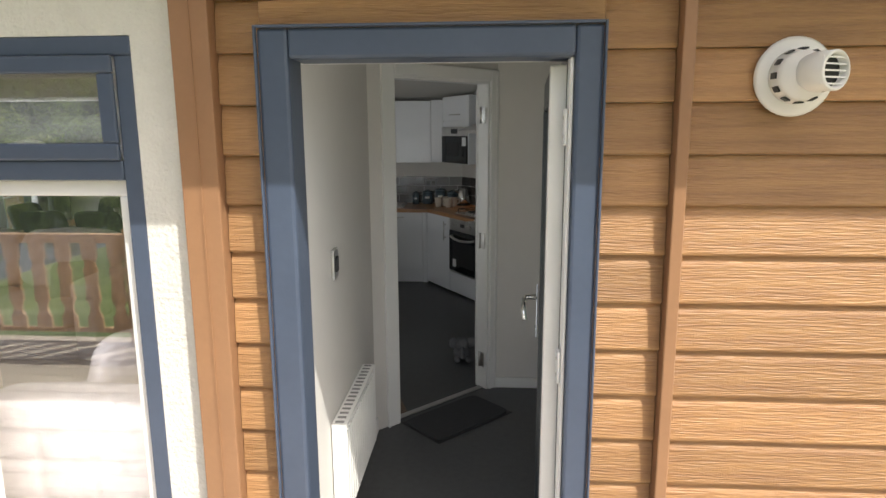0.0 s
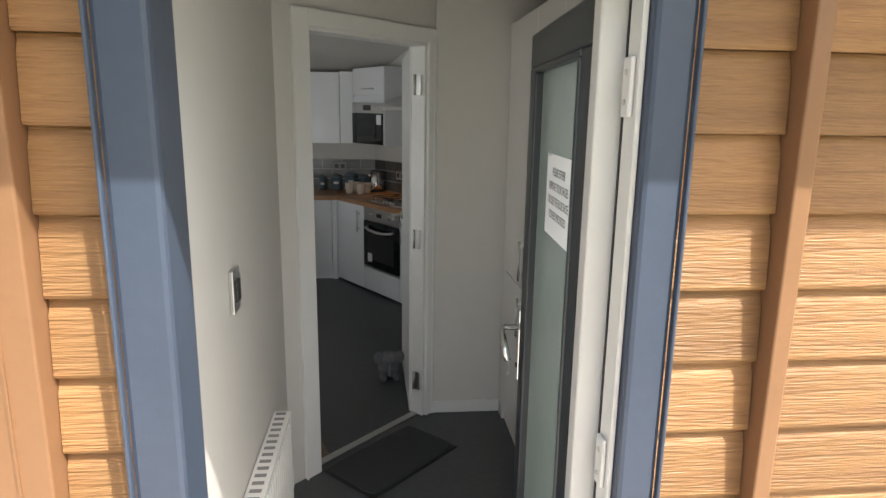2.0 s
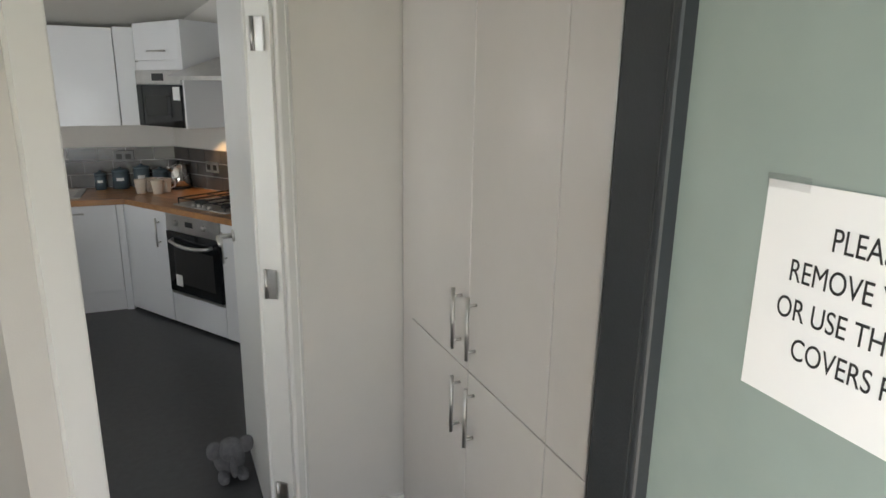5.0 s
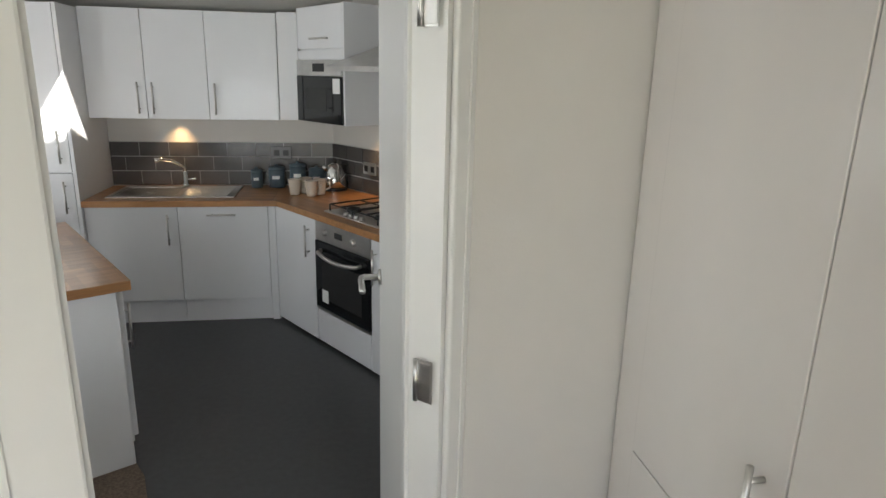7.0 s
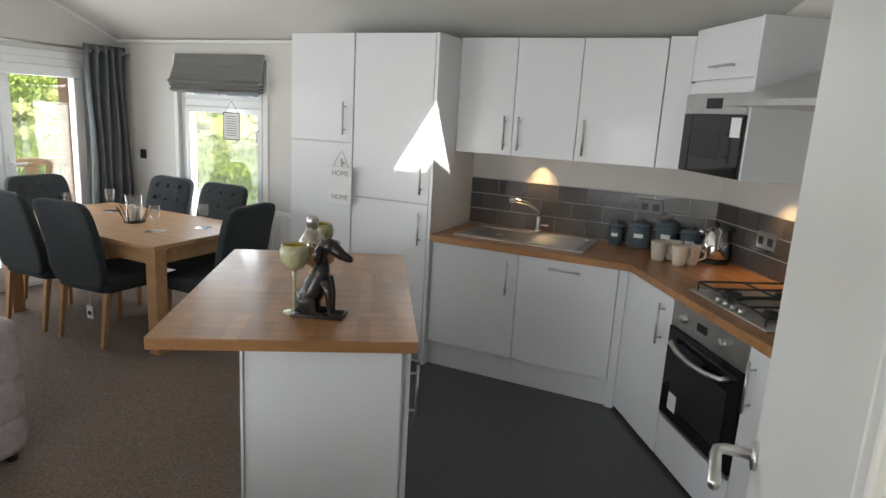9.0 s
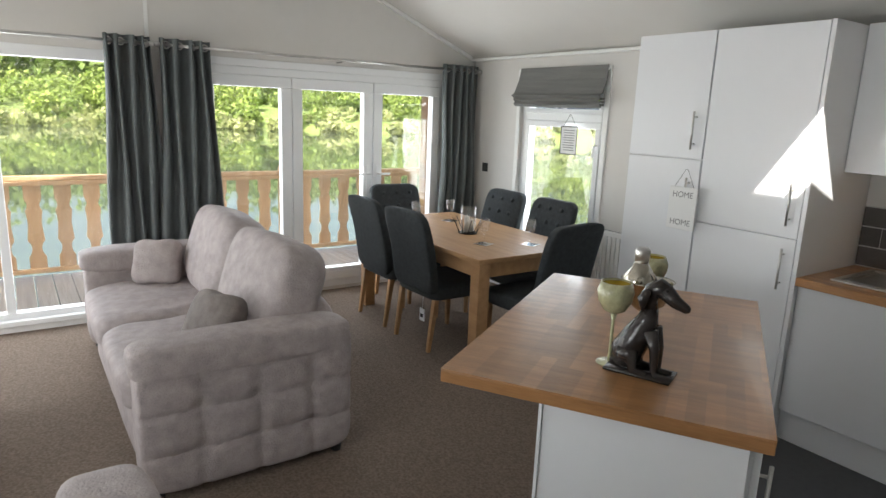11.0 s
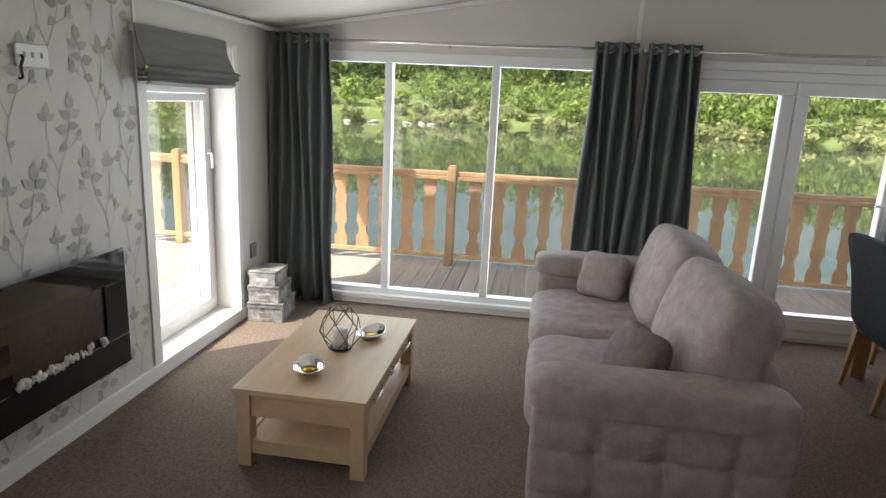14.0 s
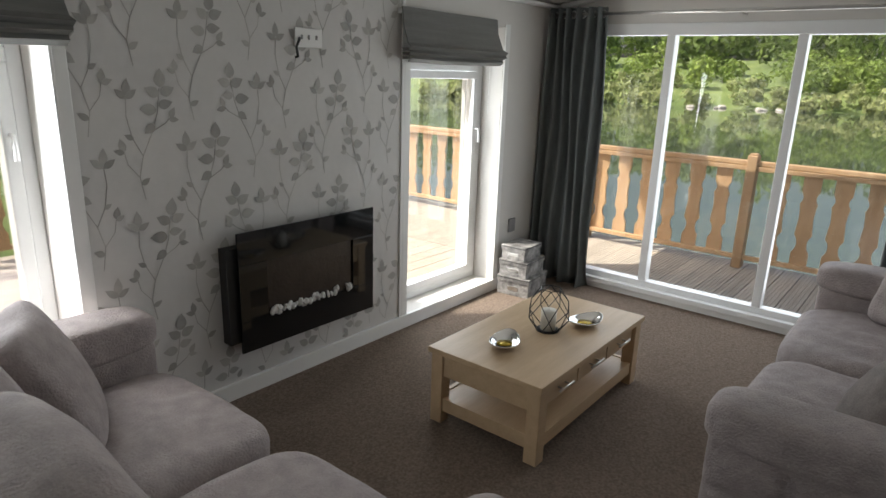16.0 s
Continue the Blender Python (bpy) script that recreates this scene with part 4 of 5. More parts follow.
d = part("unit_door", box(1.362, 1.748, FR, FR + 0.019, 0.02, 0.798), UNIT, u, bevel=0.002)
part("bar_handle", bar(None, (1.41, FR, 0.55), (1.41, FR, 0.75), OUT), STEEL, d, "steel bar handle", smooth=True)

# worktop: back run and angled run mitred into one slab
P1 = DIAG @ Vector((0.0, 0.0, 0))
a0 = DIAG @ Vector((1.78, -0.005, 0))
a1 = DIAG @ Vector((1.78, -0.65, 0))
wtc = (-0.575, 7.066)
wt = thing("worktop", "dark block-wood laminate worktop with a square edge", "worktop")
part("slab", prism([(-1.766, 7.066), wtc, (a1.x, a1.y), (a0.x, a0.y), (-0.215, 7.672), (-1.766, 7.672)], WT - 0.04, WT - 0.003), BLOCK, wt, bevel=0.002)
rng = random.Random(2)
y = 7.067
while y < 7.66:
    x = -1.765
    while x < -0.60:
        x2 = min(x + rng.uniform(0.18, 0.42), -0.60)
        part("stave", box(x, x2, y, min(y + 0.0458, 7.671), WT - 0.003, WT), BLOCK, wt)
        x = x2
    y += 0.0458
for k in range(14):
    x = 0.30 - 0.02 * k if k < 14 else 0
    yy = -0.648 + 0.0458 * k
    while x < 1.775:
        x2 = min(x + rng.uniform(0.18, 0.42), 1.778)
        o = part("stave", box(x, x2, yy, yy + 0.0458, WT - 0.003, WT + 0.0004), BLOCK, wt)
        o.matrix_local = DIAG
        x = x2

# sink
sk = thing("sink", "stainless steel sink with bowl and ribbed drainer", "sink", pose(-1.66, 7.17, WT))
part("rim", frame_ring(0, 0.80, 0, 0.43, 0.03, -0.009, -0.0005), STEEL, sk, bevel=0.003).matrix_local = pose(0, 0, 0, -90, 0, 0)
bm = bmesh.new()
box(0.03, 0.42, 0.03, 0.40, 0.0005, 0.003, bm)
part("bowl_floor", bm, STEEL, sk, bevel=0.001)
part("bowl_lip", frame_ring(0.045, 0.405, 0.045, 0.385, 0.012, -0.007, -0.0035), STEEL, sk, bevel=0.002).matrix_local = pose(0, 0, 0, -90, 0, 0)
part("drainer", box(0.42, 0.77, 0.03, 0.40, 0.0005, 0.004), STEEL, sk)
for k in range(9):
    part("drainer_rib", box(0.45, 0.75, 0.06 + 0.036 * k, 0.072 + 0.036 * k, 0.004, 0.0075), STEEL, sk, bevel=0.002)
part("waste", lathe([(0.03, 0.003), (0.028, 0.006), (0.012, 0.006)], 18, at=(0.225, 0.215, 0)), STEEL, sk, smooth=True)
tp = thing("tap", "chrome swan-neck mixer tap", "tap", pose(-1.25, 7.585, WT + 0.008))
part("base", lathe([(0.028, 0), (0.026, 0.02), (0.018, 0.03), (0.018, 0.10), (0.012, 0.11)], 18), CHROME, tp, smooth=True)
part("spout", tube([(0, 0, 0.10), (0.0, -0.01, 0.14), (-0.06, -0.06, 0.185), (-0.13, -0.11, 0.205), (-0.16, -0.14, 0.20)], [0.013, 0.012, 0.011, 0.013, 0.016], 12), CHROME, tp, smooth=True)
part("lever", tube([(0.0, 0, 0.05), (0.05, -0.02, 0.055), (0.075, -0.03, 0.06)], 0.008), CHROME, tp, smooth=True)

# tiling
def tiles(m, length, name, label):
    t = thing(name, label, "tiles", m, kind="structure")
    part("grout", box(0.0, length, -0.006, -0.001, WT + 0.002, WT + 0.315), GROUT, t)
    tw, th = 0.20, 0.10
    full = None
    for r in range(3):
        x = -(tw / 2 if r == 1 else 0.0)
        while x < length - 0.01:
            a, b = max(x, 0.002), min(x + tw - 0.005, length - 0.002)
            if b - a > 0.02:
                z = WT + 0.006 + r * 0.1035
                part("tile", box(a, b, -0.0125, -0.0055, z, z + th - 0.003), TILE, t, bevel=0.0)
            x += tw
    return t


tiles(pose(-1.767, YB - 0.001, 0), 1.555, "splashback_back", "dark grey brick-bond tiles with pale joints")
tiles(DIAG @ pose(0, -0.001, 0), 1.75, "splashback_angled", "dark grey brick-bond tiles behind the hob")
sk2 = dthing("wall_socket", "grey double socket on the tiled wall", "socket")
part("plate", box(0.42, 0.565, -0.024, -0.0145, WT + 0.14, WT + 0.225), STEEL, sk2, bevel=0.003)
for x in (0.455, 0.53):
    part("outlet", box(x - 0.02, x + 0.02, -0.0255, -0.0241, WT + 0.16, WT + 0.20), BLACK, sk2)
sk3 = thing("wall_socket", "grey double socket on the tiled wall", "socket")
part("plate", box(-0.66, -0.515, 7.655, 7.665, WT + 0.20, WT + 0.285), GREYP, sk3, bevel=0.003)
for x in (-0.62, -0.555):
    part("outlet", box(x - 0.02, x + 0.02, 7.6535, 7.6549, WT + 0.22, WT + 0.26), BLACK, sk3)

# microwave housing and hood: local x along the angled wall
MX0, MX1, MF = 0.155, 0.715, -0.355
mu = dthing("microwave_unit", "white gloss wall unit housing the microwave", "kitchen unit")
part("carcass", box(MX0, MX1 - 0.02, MF + 0.021, -0.004, 1.338, 2.06), UNIT, mu)
part("side_panel", box(MX1 - 0.018, MX1, MF, -0.004, 1.338, 2.06), UNIT, mu, bevel=0.001)
d = part("flap_door", box(MX0, MX1 - 0.021, MF, MF + 0.019, 1.80, 2.055), UNIT, mu, bevel=0.002)
part("bar_handle", bar(None, (0.36, MF, 1.86), (0.56, MF, 1.86), OUT), STEEL, d, "steel bar handle", smooth=True)
part("rail", box(MX0, MX1 - 0.021, MF + 0.001, MF + 0.019, 1.735, 1.79), UNIT, mu)
mw = dthing("microwave", "built-in black glass microwave with a steel strip", "microwave")
part("control_strip", box(MX0, MX1 - 0.021, MF - 0.012, MF + 0.02, 1.635, 1.732), STEEL, mw, bevel=0.002)
part("display", box(0.36, 0.50, MF - 0.0135, MF - 0.0122, 1.66, 1.71), BLACK, mw)
dr = part("glass_door", box(MX0, MX1 - 0.021, MF - 0.014, MF + 0.02, 1.342, 1.633), BLACKG, mw, "black glass door", bevel=0.003)
part("window", box(0.27, 0.52, MF - 0.0152, MF - 0.0142, 1.42, 1.56), BLACK, dr, "dark mesh window")
part("energy_label", box(0.60, 0.68, MF - 0.0152, MF - 0.0142, 1.53, 1.62), SHEET, dr)
hdn = dthing("cooker_hood", "slim steel cooker hood above the hob", "cooker hood")
bm = bmesh.new()
lo = [(0.73, -0.50, 1.665), (1.33, -0.50, 1.665), (1.33, -0.004, 1.665), (0.73, -0.004, 1.665)]
mid = [(x, y, 1.69) for x, y, z in lo]
hi = [(0.92, -0.22, 1.82), (1.14, -0.22, 1.82), (1.14, -0.004, 1.82), (0.92, -0.004, 1.82)]
R3 = [[bm.verts.new(p) for p in q] for q in (lo, mid, hi)]
for A, B in zip(R3, R3[1:]):
    for i in range(4):
        bm.faces.new((A[i], A[(i + 1) % 4], B[(i + 1) % 4], B[i]))
bm.faces.new(R3[0][::-1]); bm.faces.new(R3[-1])
part("canopy", bm, STEEL, hdn)
part("chimney", box(0.93, 1.13, -0.21, -0.004, 1.821, 2.3), STEEL, hdn)

# hob
hb = dthing("gas_hob", "stainless four-burner gas hob with black pan supports", "hob")
part("tray", box(0.80, 1.36, -0.575, -0.10, WT + 0.001, WT + 0.010), STEEL, hb, bevel=0.004)
for x, yy, r in ((0.94, -0.45, 0.045), (1.20, -0.45, 0.032), (0.94, -0.22, 0.032), (1.20, -0.22, 0.045)):
    part("burner", lathe([(r, 0.0), (r, 0.012), (r * 0.8, 0.018), (r * 0.75, 0.024)], 20, at=(x, yy, WT + 0.0105)), BLACK, hb, smooth=True)
for x0, x1 in ((0.83, 1.065), (1.085, 1.32)):
    bm = bmesh.new()
    z = WT + 0.05
    for a, b in (((x0, -0.55, z), (x1, -0.55, z)), ((x0, -0.12, z), (x1, -0.12, z)), ((x0, -0.55, z), (x0, -0.12, z)), ((x1, -0.55, z), (x1, -0.12, z)), ((x0, -0.335, z), (x1, -0.335, z)), (((x0 + x1) / 2, -0.55, z), ((x0 + x1) / 2, -0.12, z))):
        tube([a, b], 0.005, 6, bm)
    for a in ((x0, -0.55), (x1, -0.55), (x0, -0.12), (x1, -0.12)):
        tube([(*a, WT + 0.010), (*a, z)], 0.005, 6, bm)
    part("pan_support", bm, BLACK, hb)
for k in range(4):
    part("knob", lathe([(0.016, 0), (0.014, 0.02)], 14, at=(1.00 + 0.055 * k, -0.55, WT + 0.010)), STEEL, hb, smooth=True)

# under-unit lamps
for m in (pose(-1.28, 7.62, 1.328), DIAG @ pose(0.62, -0.09, 1.328)):
    t = thing("downlight", "small round warm lamp under the wall unit", "lamp", m, group="under-unit lamps")
    part("bezel", lathe([(0.032, 0.0), (0.032, 0.008), (0.02, 0.0085)], 20), STEEL, t, smooth=True)
    l = bpy.data.lights.new("downlight_glow", 'SPOT')
    l.energy, l.color, l.spot_size, l.spot_blend, l.shadow_soft_size = 2.2, (1.0, 0.62, 0.28), radians(95), 0.9, 0.02
    lo_ = new("downlight_glow", l)
    lo_.matrix_world = m @ pose(0, 0, -0.006)
for p in ((-1.9, 5.2), (-3.4, 5.2), (-3.7, 2.9), (-0.3, 5.6)):
    t = thing("ceiling_downlight", "small round steel ceiling downlight", "lamp", pose(p[0], p[1], zc(p[1]) - 0.006, math.degrees(math.atan(0.15 if p[1] < RIDGE_Y else -0.4)), 0, 0), group="ceiling downlights")
    part("bezel", lathe([(0.04, 0.004), (0.042, 0.0), (0.03, -0.003), (0.026, 0.003)], 20), STEEL, t, smooth=True)

# things on the worktop
def turned(name, label, cat, x, y, prof, material, n=24, z=WT + 0.0006, group=""):
    t = thing(name, label, cat, pose(x, y, z), group=group)
    part("body", lathe(prof, n), material, t, smooth=True)
    return t


kt = turned("kettle", "polished steel electric kettle with a black handle", "kettle", -0.20, 7.46, [(0.075, 0.018), (0.082, 0.03), (0.078, 0.09), (0.062, 0.15), (0.052, 0.18), (0.02, 0.195), (0.008, 0.20)], CHROME)
part("base", lathe([(0.085, 0), (0.085, 0.017)], 24), BLACK, kt)
part("handle", tube([(0.045, 0.02, 0.19), (0.09, 0.04, 0.185), (0.115, 0.05, 0.15), (0.11, 0.05, 0.07), (0.085, 0.035, 0.04)], 0.012, 10), BLACK, kt, smooth=True)
part("spout", tube([(-0.05, -0.03, 0.15), (-0.085, -0.045, 0.175)], [0.02, 0.012], 10), CHROME, kt, smooth=True)
part("lid_knob", lathe([(0.012, 0.2), (0.014, 0.215), (0.006, 0.22)], 12), BLACK, kt, smooth=True)
for x, y, h, lab in ((-0.76, 7.58, 0.11, 0), (-0.62, 7.59, 0.13, 1), (-0.47, 7.60, 0.15, 1), (-0.335, 7.60, 0.12, 1)):
    r = 0.04 if h == 0.11 else 0.058
    t = turned("canister", "grey-blue enamel storage canister with a lid", "canister", x, y, [(r, 0), (r, h)], TEAL, group="canisters")
    part("lid", lathe([(r * 1.03, h + 0.001), (r * 1.03, h + 0.015), (r * 0.4, h + 0.022), (0.012, h + 0.024), (0.012, h + 0.036)], 24), TEAL, t, smooth=True)
    part("label", box(-r * 0.45, r * 0.45, -r - 0.0022, -r * 0.88, h * 0.5, h * 0.68), SHEET, t, "pale written label")
for x, y in ((-0.47, 7.28), (-0.355, 7.22), (-0.40, 7.35), (-0.30, 7.29)):
    t = turned("mug", "cream stoneware mug with a ribbed side", "mug", x, y, [(0.032, 0), (0.036, 0.02), (0.044, 0.10), (0.045, 0.105), (0.040, 0.104), (0.034, 0.03)], CERAM, group="mugs")
    part("handle", tube([(0.040, 0, 0.085), (0.068, 0, 0.08), (0.066, 0, 0.045), (0.036, 0, 0.03)], 0.006, 8), CERAM, t, smooth=True)

# ---- island ----
IM = pose(-0.985, 5.415, 0, 0, 0, 31.5)      # local -x along the near edge, local y along its length
isl = thing("kitchen_island", "white panelled island base", "island unit", IM)
part("carcass", box(-0.53, -0.02, 0.08, 1.20, 0.10, 0.80), UNIT, isl)
part("end_panel", box(-0.545, -0.03, 0.058, 0.079, 0.0, 0.80), UNIT, isl, bevel=0.002)
part("edge_strip", box(-0.555, -0.546, 0.05, 0.085, 0.0, 0.80), UNIT, isl)
for y0, y1 in ((0.09, 0.63), (0.634, 1.19)):
    d = part("unit_door", box(-0.019, 0.0, y0, y1, 0.12, 0.795), UNIT, isl, bevel=0.002)
    part("bar_handle", bar(None, (0.0, y0 + 0.06, 0.5), (0.0, y0 + 0.06, 0.7), (0.03, 0, 0)), STEEL, d, "steel bar handle", smooth=True)
part("plinth", box(-0.53, -0.06, 0.09, 1.19, 0.0, 0.099), UNIT, isl)
iw = thing("island_worktop", "block-wood laminate top overhanging the island", "worktop", IM)
part("slab", box(-0.83, 0.015, 0.0, 1.26, WT - 0.04, WT - 0.003), BLOCK, iw, bevel=0.003)
xx = -0.83
while xx < 0.01:
    y = 0.0
    while y < 1.255:
        y2 = min(y + rng.uniform(0.18, 0.42), 1.26)
        part("stave", box(xx, min(xx + 0.046, 0.015), y, y2, WT - 0.003, WT), BLOCK, iw).data.materials[0] = BLOCK
        y = y2
    xx += 0.046


def goblet(x, y, s=1.0):
    t = thing("candle_goblet", "gold-lined crackle glass candle goblet on a tall stem", "goblet", pose(x, y, WT + 0.0006))
    part("bowl", lathe([(0.012, 0.20 * s), (0.04, 0.215 * s), (0.062, 0.255 * s), (0.066, 0.29 * s), (0.055, 0.325 * s), (0.052, 0.325 * s), (0.060, 0.29 * s), (0.05, 0.25 * s), (0.01, 0.225 * s)], 28), CRACK, t, smooth=True)
    part("lining", lathe([(0.01, 0.27 * s), (0.053, 0.285 * s), (0.050, 0.318 * s), (0.049, 0.318 * s), (0.045, 0.29 * s), (0.008, 0.274 * s)], 24), GOLD, t, "bright gold lining", smooth=True)
    part("stem", lathe([(0.008, 0.006), (0.006, 0.05), (0.006, 0.17 * s), (0.012, 0.199 * s)], 14), CRACK, t, smooth=True)
    part("foot", lathe([(0.048, 0), (0.047, 0.004), (0.01, 0.0055)], 28), CRACK, t, smooth=True)
    return t


for gx, gy in ((-1.485, 5.44), (-1.66, 5.83)):
    goblet(gx, gy).scale = (0.80, 0.80, 0.76)
urn = thing("silver_urn", "aged silver urn on a turned foot", "ornament", pose(-1.56, 5.68, WT + 0.0006))
part("foot", lathe([(0.048, 0), (0.046, 0.02), (0.03, 0.045), (0.018, 0.07), (0.016, 0.10)], 24), SILVER, urn, smooth=True)
part("bowl", lathe([(0.02, 0.101), (0.06, 0.13), (0.078, 0.20), (0.085, 0.205), (0.075, 0.20), (0.05, 0.14)], 26), SILVER, urn, smooth=True)
bt = thing("silver_bottle", "small silver bottle with a cork-like stopper in the urn", "ornament", pose(-1.575, 5.66, WT + 0.145))
part("body", lathe([(0.03, 0.0), (0.05, 0.02), (0.052, 0.07), (0.03, 0.10), (0.02, 0.12)], 22), SILVER, bt, smooth=True)
part("stopper", lathe([(0.022, 0.121), (0.024, 0.155), (0.018, 0.165)], 16), STEEL, bt, smooth=True)

# hound figurine: one plain mesh
dog = bmesh.new()


def blob(pts, rad, n=10):
    tube(pts, rad, n, dog)


blob([(-0.055, 0, 0.02), (-0.05, 0, 0.055), (-0.025, 0, 0.105), (0.0, 0, 0.16), (0.005, 0, 0.195)], [0.035, 0.047, 0.042, 0.030, 0.020])
blob([(0.005, 0, 0.19), (0.0, 0, 0.215), (0.005, 0, 0.245), (0.025, 0, 0.255), (0.045, 0, 0.245)], [0.020, 0.020, 0.026, 0.028, 0.024])
blob([(0.035, 0, 0.25), (0.07, 0, 0.222), (0.10, 0, 0.208), (0.108, 0, 0.206)], [0.026, 0.019, 0.013, 0.006])
for s in (-1, 1):
    blob([(0.015, 0.020 * s, 0.135), (0.032, 0.022 * s, 0.08), (0.035, 0.022 * s, 0.025), (0.04, 0.022 * s, 0.008), (0.075, 0.022 * s, 0.008)], [0.022, 0.014, 0.010, 0.010, 0.008])
    blob([(-0.06, 0.030 * s, 0.055), (-0.025, 0.036 * s, 0.06), (-0.02, 0.036 * s, 0.015), (0.02, 0.036 * s, 0.010)], [0.026, 0.022, 0.012, 0.009])
    blob([(0.0, 0.024 * s, 0.25), (-0.012, 0.032 * s, 0.225), (-0.008, 0.030 * s, 0.19)], [0.012, 0.016, 0.006])
blob([(-0.085, 0.0, 0.02), (-0.10, 0.02, 0.012), (-0.06, 0.05, 0.010), (-0.01, 0.055, 0.009)], [0.010, 0.009, 0.007, 0.004])
box(-0.10, 0.085, -0.045, 0.05, 0.0, 0.008, dog)
dg = part("dog_figurine", dog, BRONZE, smooth=True)
dg.matrix_world = pose(-1.385, 5.465, WT + 0.0006, 0, 0, 22)
tagged(dg, "dark faceted resin figurine of a seated hound", "figurine")


# ---- dining ----
def dining_chair(m, tufted):
    t = thing("dining_chair", "charcoal upholstered dining chair with " + ("a buttoned back and oak legs" if tufted else "a plain back panel and oak legs"), "chair", m, group="chairs round the table")
    part("seat", soft(-0.225, 0.225, -0.225, 0.225, 0.36, 0.475, 7, 10, 0.003), CHAIR, t, smooth=True)
    bm = soft(-0.22, 0.22, -0.032, 0.032, 0.0, 0.58, 7, 12, 0.002)
    for v in bm.verts:
        f = v.co.z / 0.58
        v.co.y += -0.035 * f - 0.075 * f * f + 0.012 * math.cos(v.co.x / 0.22 * 1.4)
    o = part("backrest", bm, CHAIR, t, smooth=True)
    o.matrix_local = pose(0, -0.215, 0.40)
    if True:
        for r in range(2):
            for c in range(3):
                b = part("button", lathe([(0.002, -0.004), (0.017, -0.002), (0.018, 0.003), (0.007, 0.008)], 10), CHAIR, t, smooth=True)
                z = 0.40 + r * 0.11
                f = z / 0.58
                b.matrix_local = pose(-0.12 + 0.12 * c, -0.215 + 0.046 - 0.035 * f - 0.075 * f * f, 0.40 + z, -90 + 12, 0, 0)
    for x in (-0.185, 0.185):
        part("leg", tube([(x, 0.185, 0.37), (x, 0.19, 0.0)], [0.024, 0.016], 4), OAKW, t, bevel=0.002)
        part("leg", tube([(x, -0.19, 0.37), (x, -0.235, 0.0)], [0.024, 0.016], 4), OAKW, t, bevel=0.002)
    return t


TM = pose(-3.96, 6.715, 0)
tb = thing("dining_table", "oak dining table with square legs", "table", TM)
TH = 0.70
part("tabletop", box(-0.785, 0.785, -0.455, 0.455, TH - 0.028, TH), OAKW, tb, bevel=0.004)
for y0, y1 in ((-0.418, -0.395), (0.395, 0.418)):
    part("apron", box(-0.68, 0.68, y0, y1, TH - 0.125, TH - 0.029), OAKW, tb)
for x0, x1 in ((-0.75, -0.727), (0.727, 0.75)):
    part("apron", box(x0, x1, -0.35, 0.35, TH - 0.125, TH - 0.029), OAKW, tb)
for x in (-0.725, 0.725):
    for y in (-0.393, 0.393):
        part("leg", box(x - 0.042, x + 0.042, y - 0.042, y + 0.042, 0.004, TH - 0.029), OAKW, tb, bevel=0.004)
for x, y, a, tuf in ((-4.33, 6.42, 0, False), (-3.77, 6.42, 2, False), (-4.33, 7.10, 180, True), (-3.77, 7.10, 178, True), (-3.21, 6.74, 94, False), (-4.66, 6.715, -90, True)):
    dining_chair(pose(x, y, 0.004, 0, 0, a) @ Matrix.Diagonal((1.06, 1.05, 0.945, 1)), tuf)


def wine_glass(x, y):
    t = thing("wine_glass", "clear stemmed wine glass on a coaster", "glass", pose(x, y, TH + 0.0065), group="wine glasses")
    part("bowl", lathe([(0.004, 0.075), (0.028, 0.09), (0.036, 0.12), (0.031, 0.165), (0.030, 0.165), (0.035, 0.12), (0.026, 0.093), (0.003, 0.079)], 20), GLASS, t, smooth=True)
    part("stem", lathe([(0.005, 0.003), (0.0035, 0.02), (0.0035, 0.074)], 10), GLASS, t, smooth=True)
    part("foot", lathe([(0.032, 0), (0.031, 0.002), (0.005, 0.003)], 20), GLASS, t, smooth=True)
    c = thing("coaster", "square glass-topped silver coaster on the table", "coaster", pose(x, y, TH + 0.0005, 0, 0, 20), group="coasters")
    part("plate", box(-0.05, 0.05, -0.05, 0.05, 0, 0.005), CHROME, c, bevel=0.002)


for p in ((-3.53, 6.57), (-3.39, 6.85), (-4.37, 6.56), (-4.37, 6.88)):
    wine_glass(*p)
hu = thing("hurricane_lamp", "glass hurricane candle holder in a black wire stand", "candle holder", pose(-3.90, 6.71, TH + 0.0005))
part("tray", lathe([(0.07, 0), (0.07, 0.006)], 24), BLACK, hu)
for k in range(10):
    a = 2 * math.pi * k / 10
    part("wire", tube([(0.065 * math.cos(a), 0.065 * math.sin(a), 0.006), (0.115 * math.cos(a + 0.2), 0.115 * math.sin(a + 0.2), 0.11)], 0.0025, 5), BLACK, hu)
part("glass", lathe([(0.055, 0.007), (0.055, 0.19), (0.053, 0.19), (0.053, 0.012)], 24), GLASS, hu, smooth=True)
for dx, dy, h in ((-0.015, 0.0, 0.12), (0.02, 0.012, 0.10), (0.015, -0.022, 0.09)):
    part("candle", lathe([(0.018, 0.013), (0.018, h), (0.003, h + 0.001), (0.0015, h + 0.012)], 14, at=(dx, dy, 0)), WAX, hu, smooth=True)

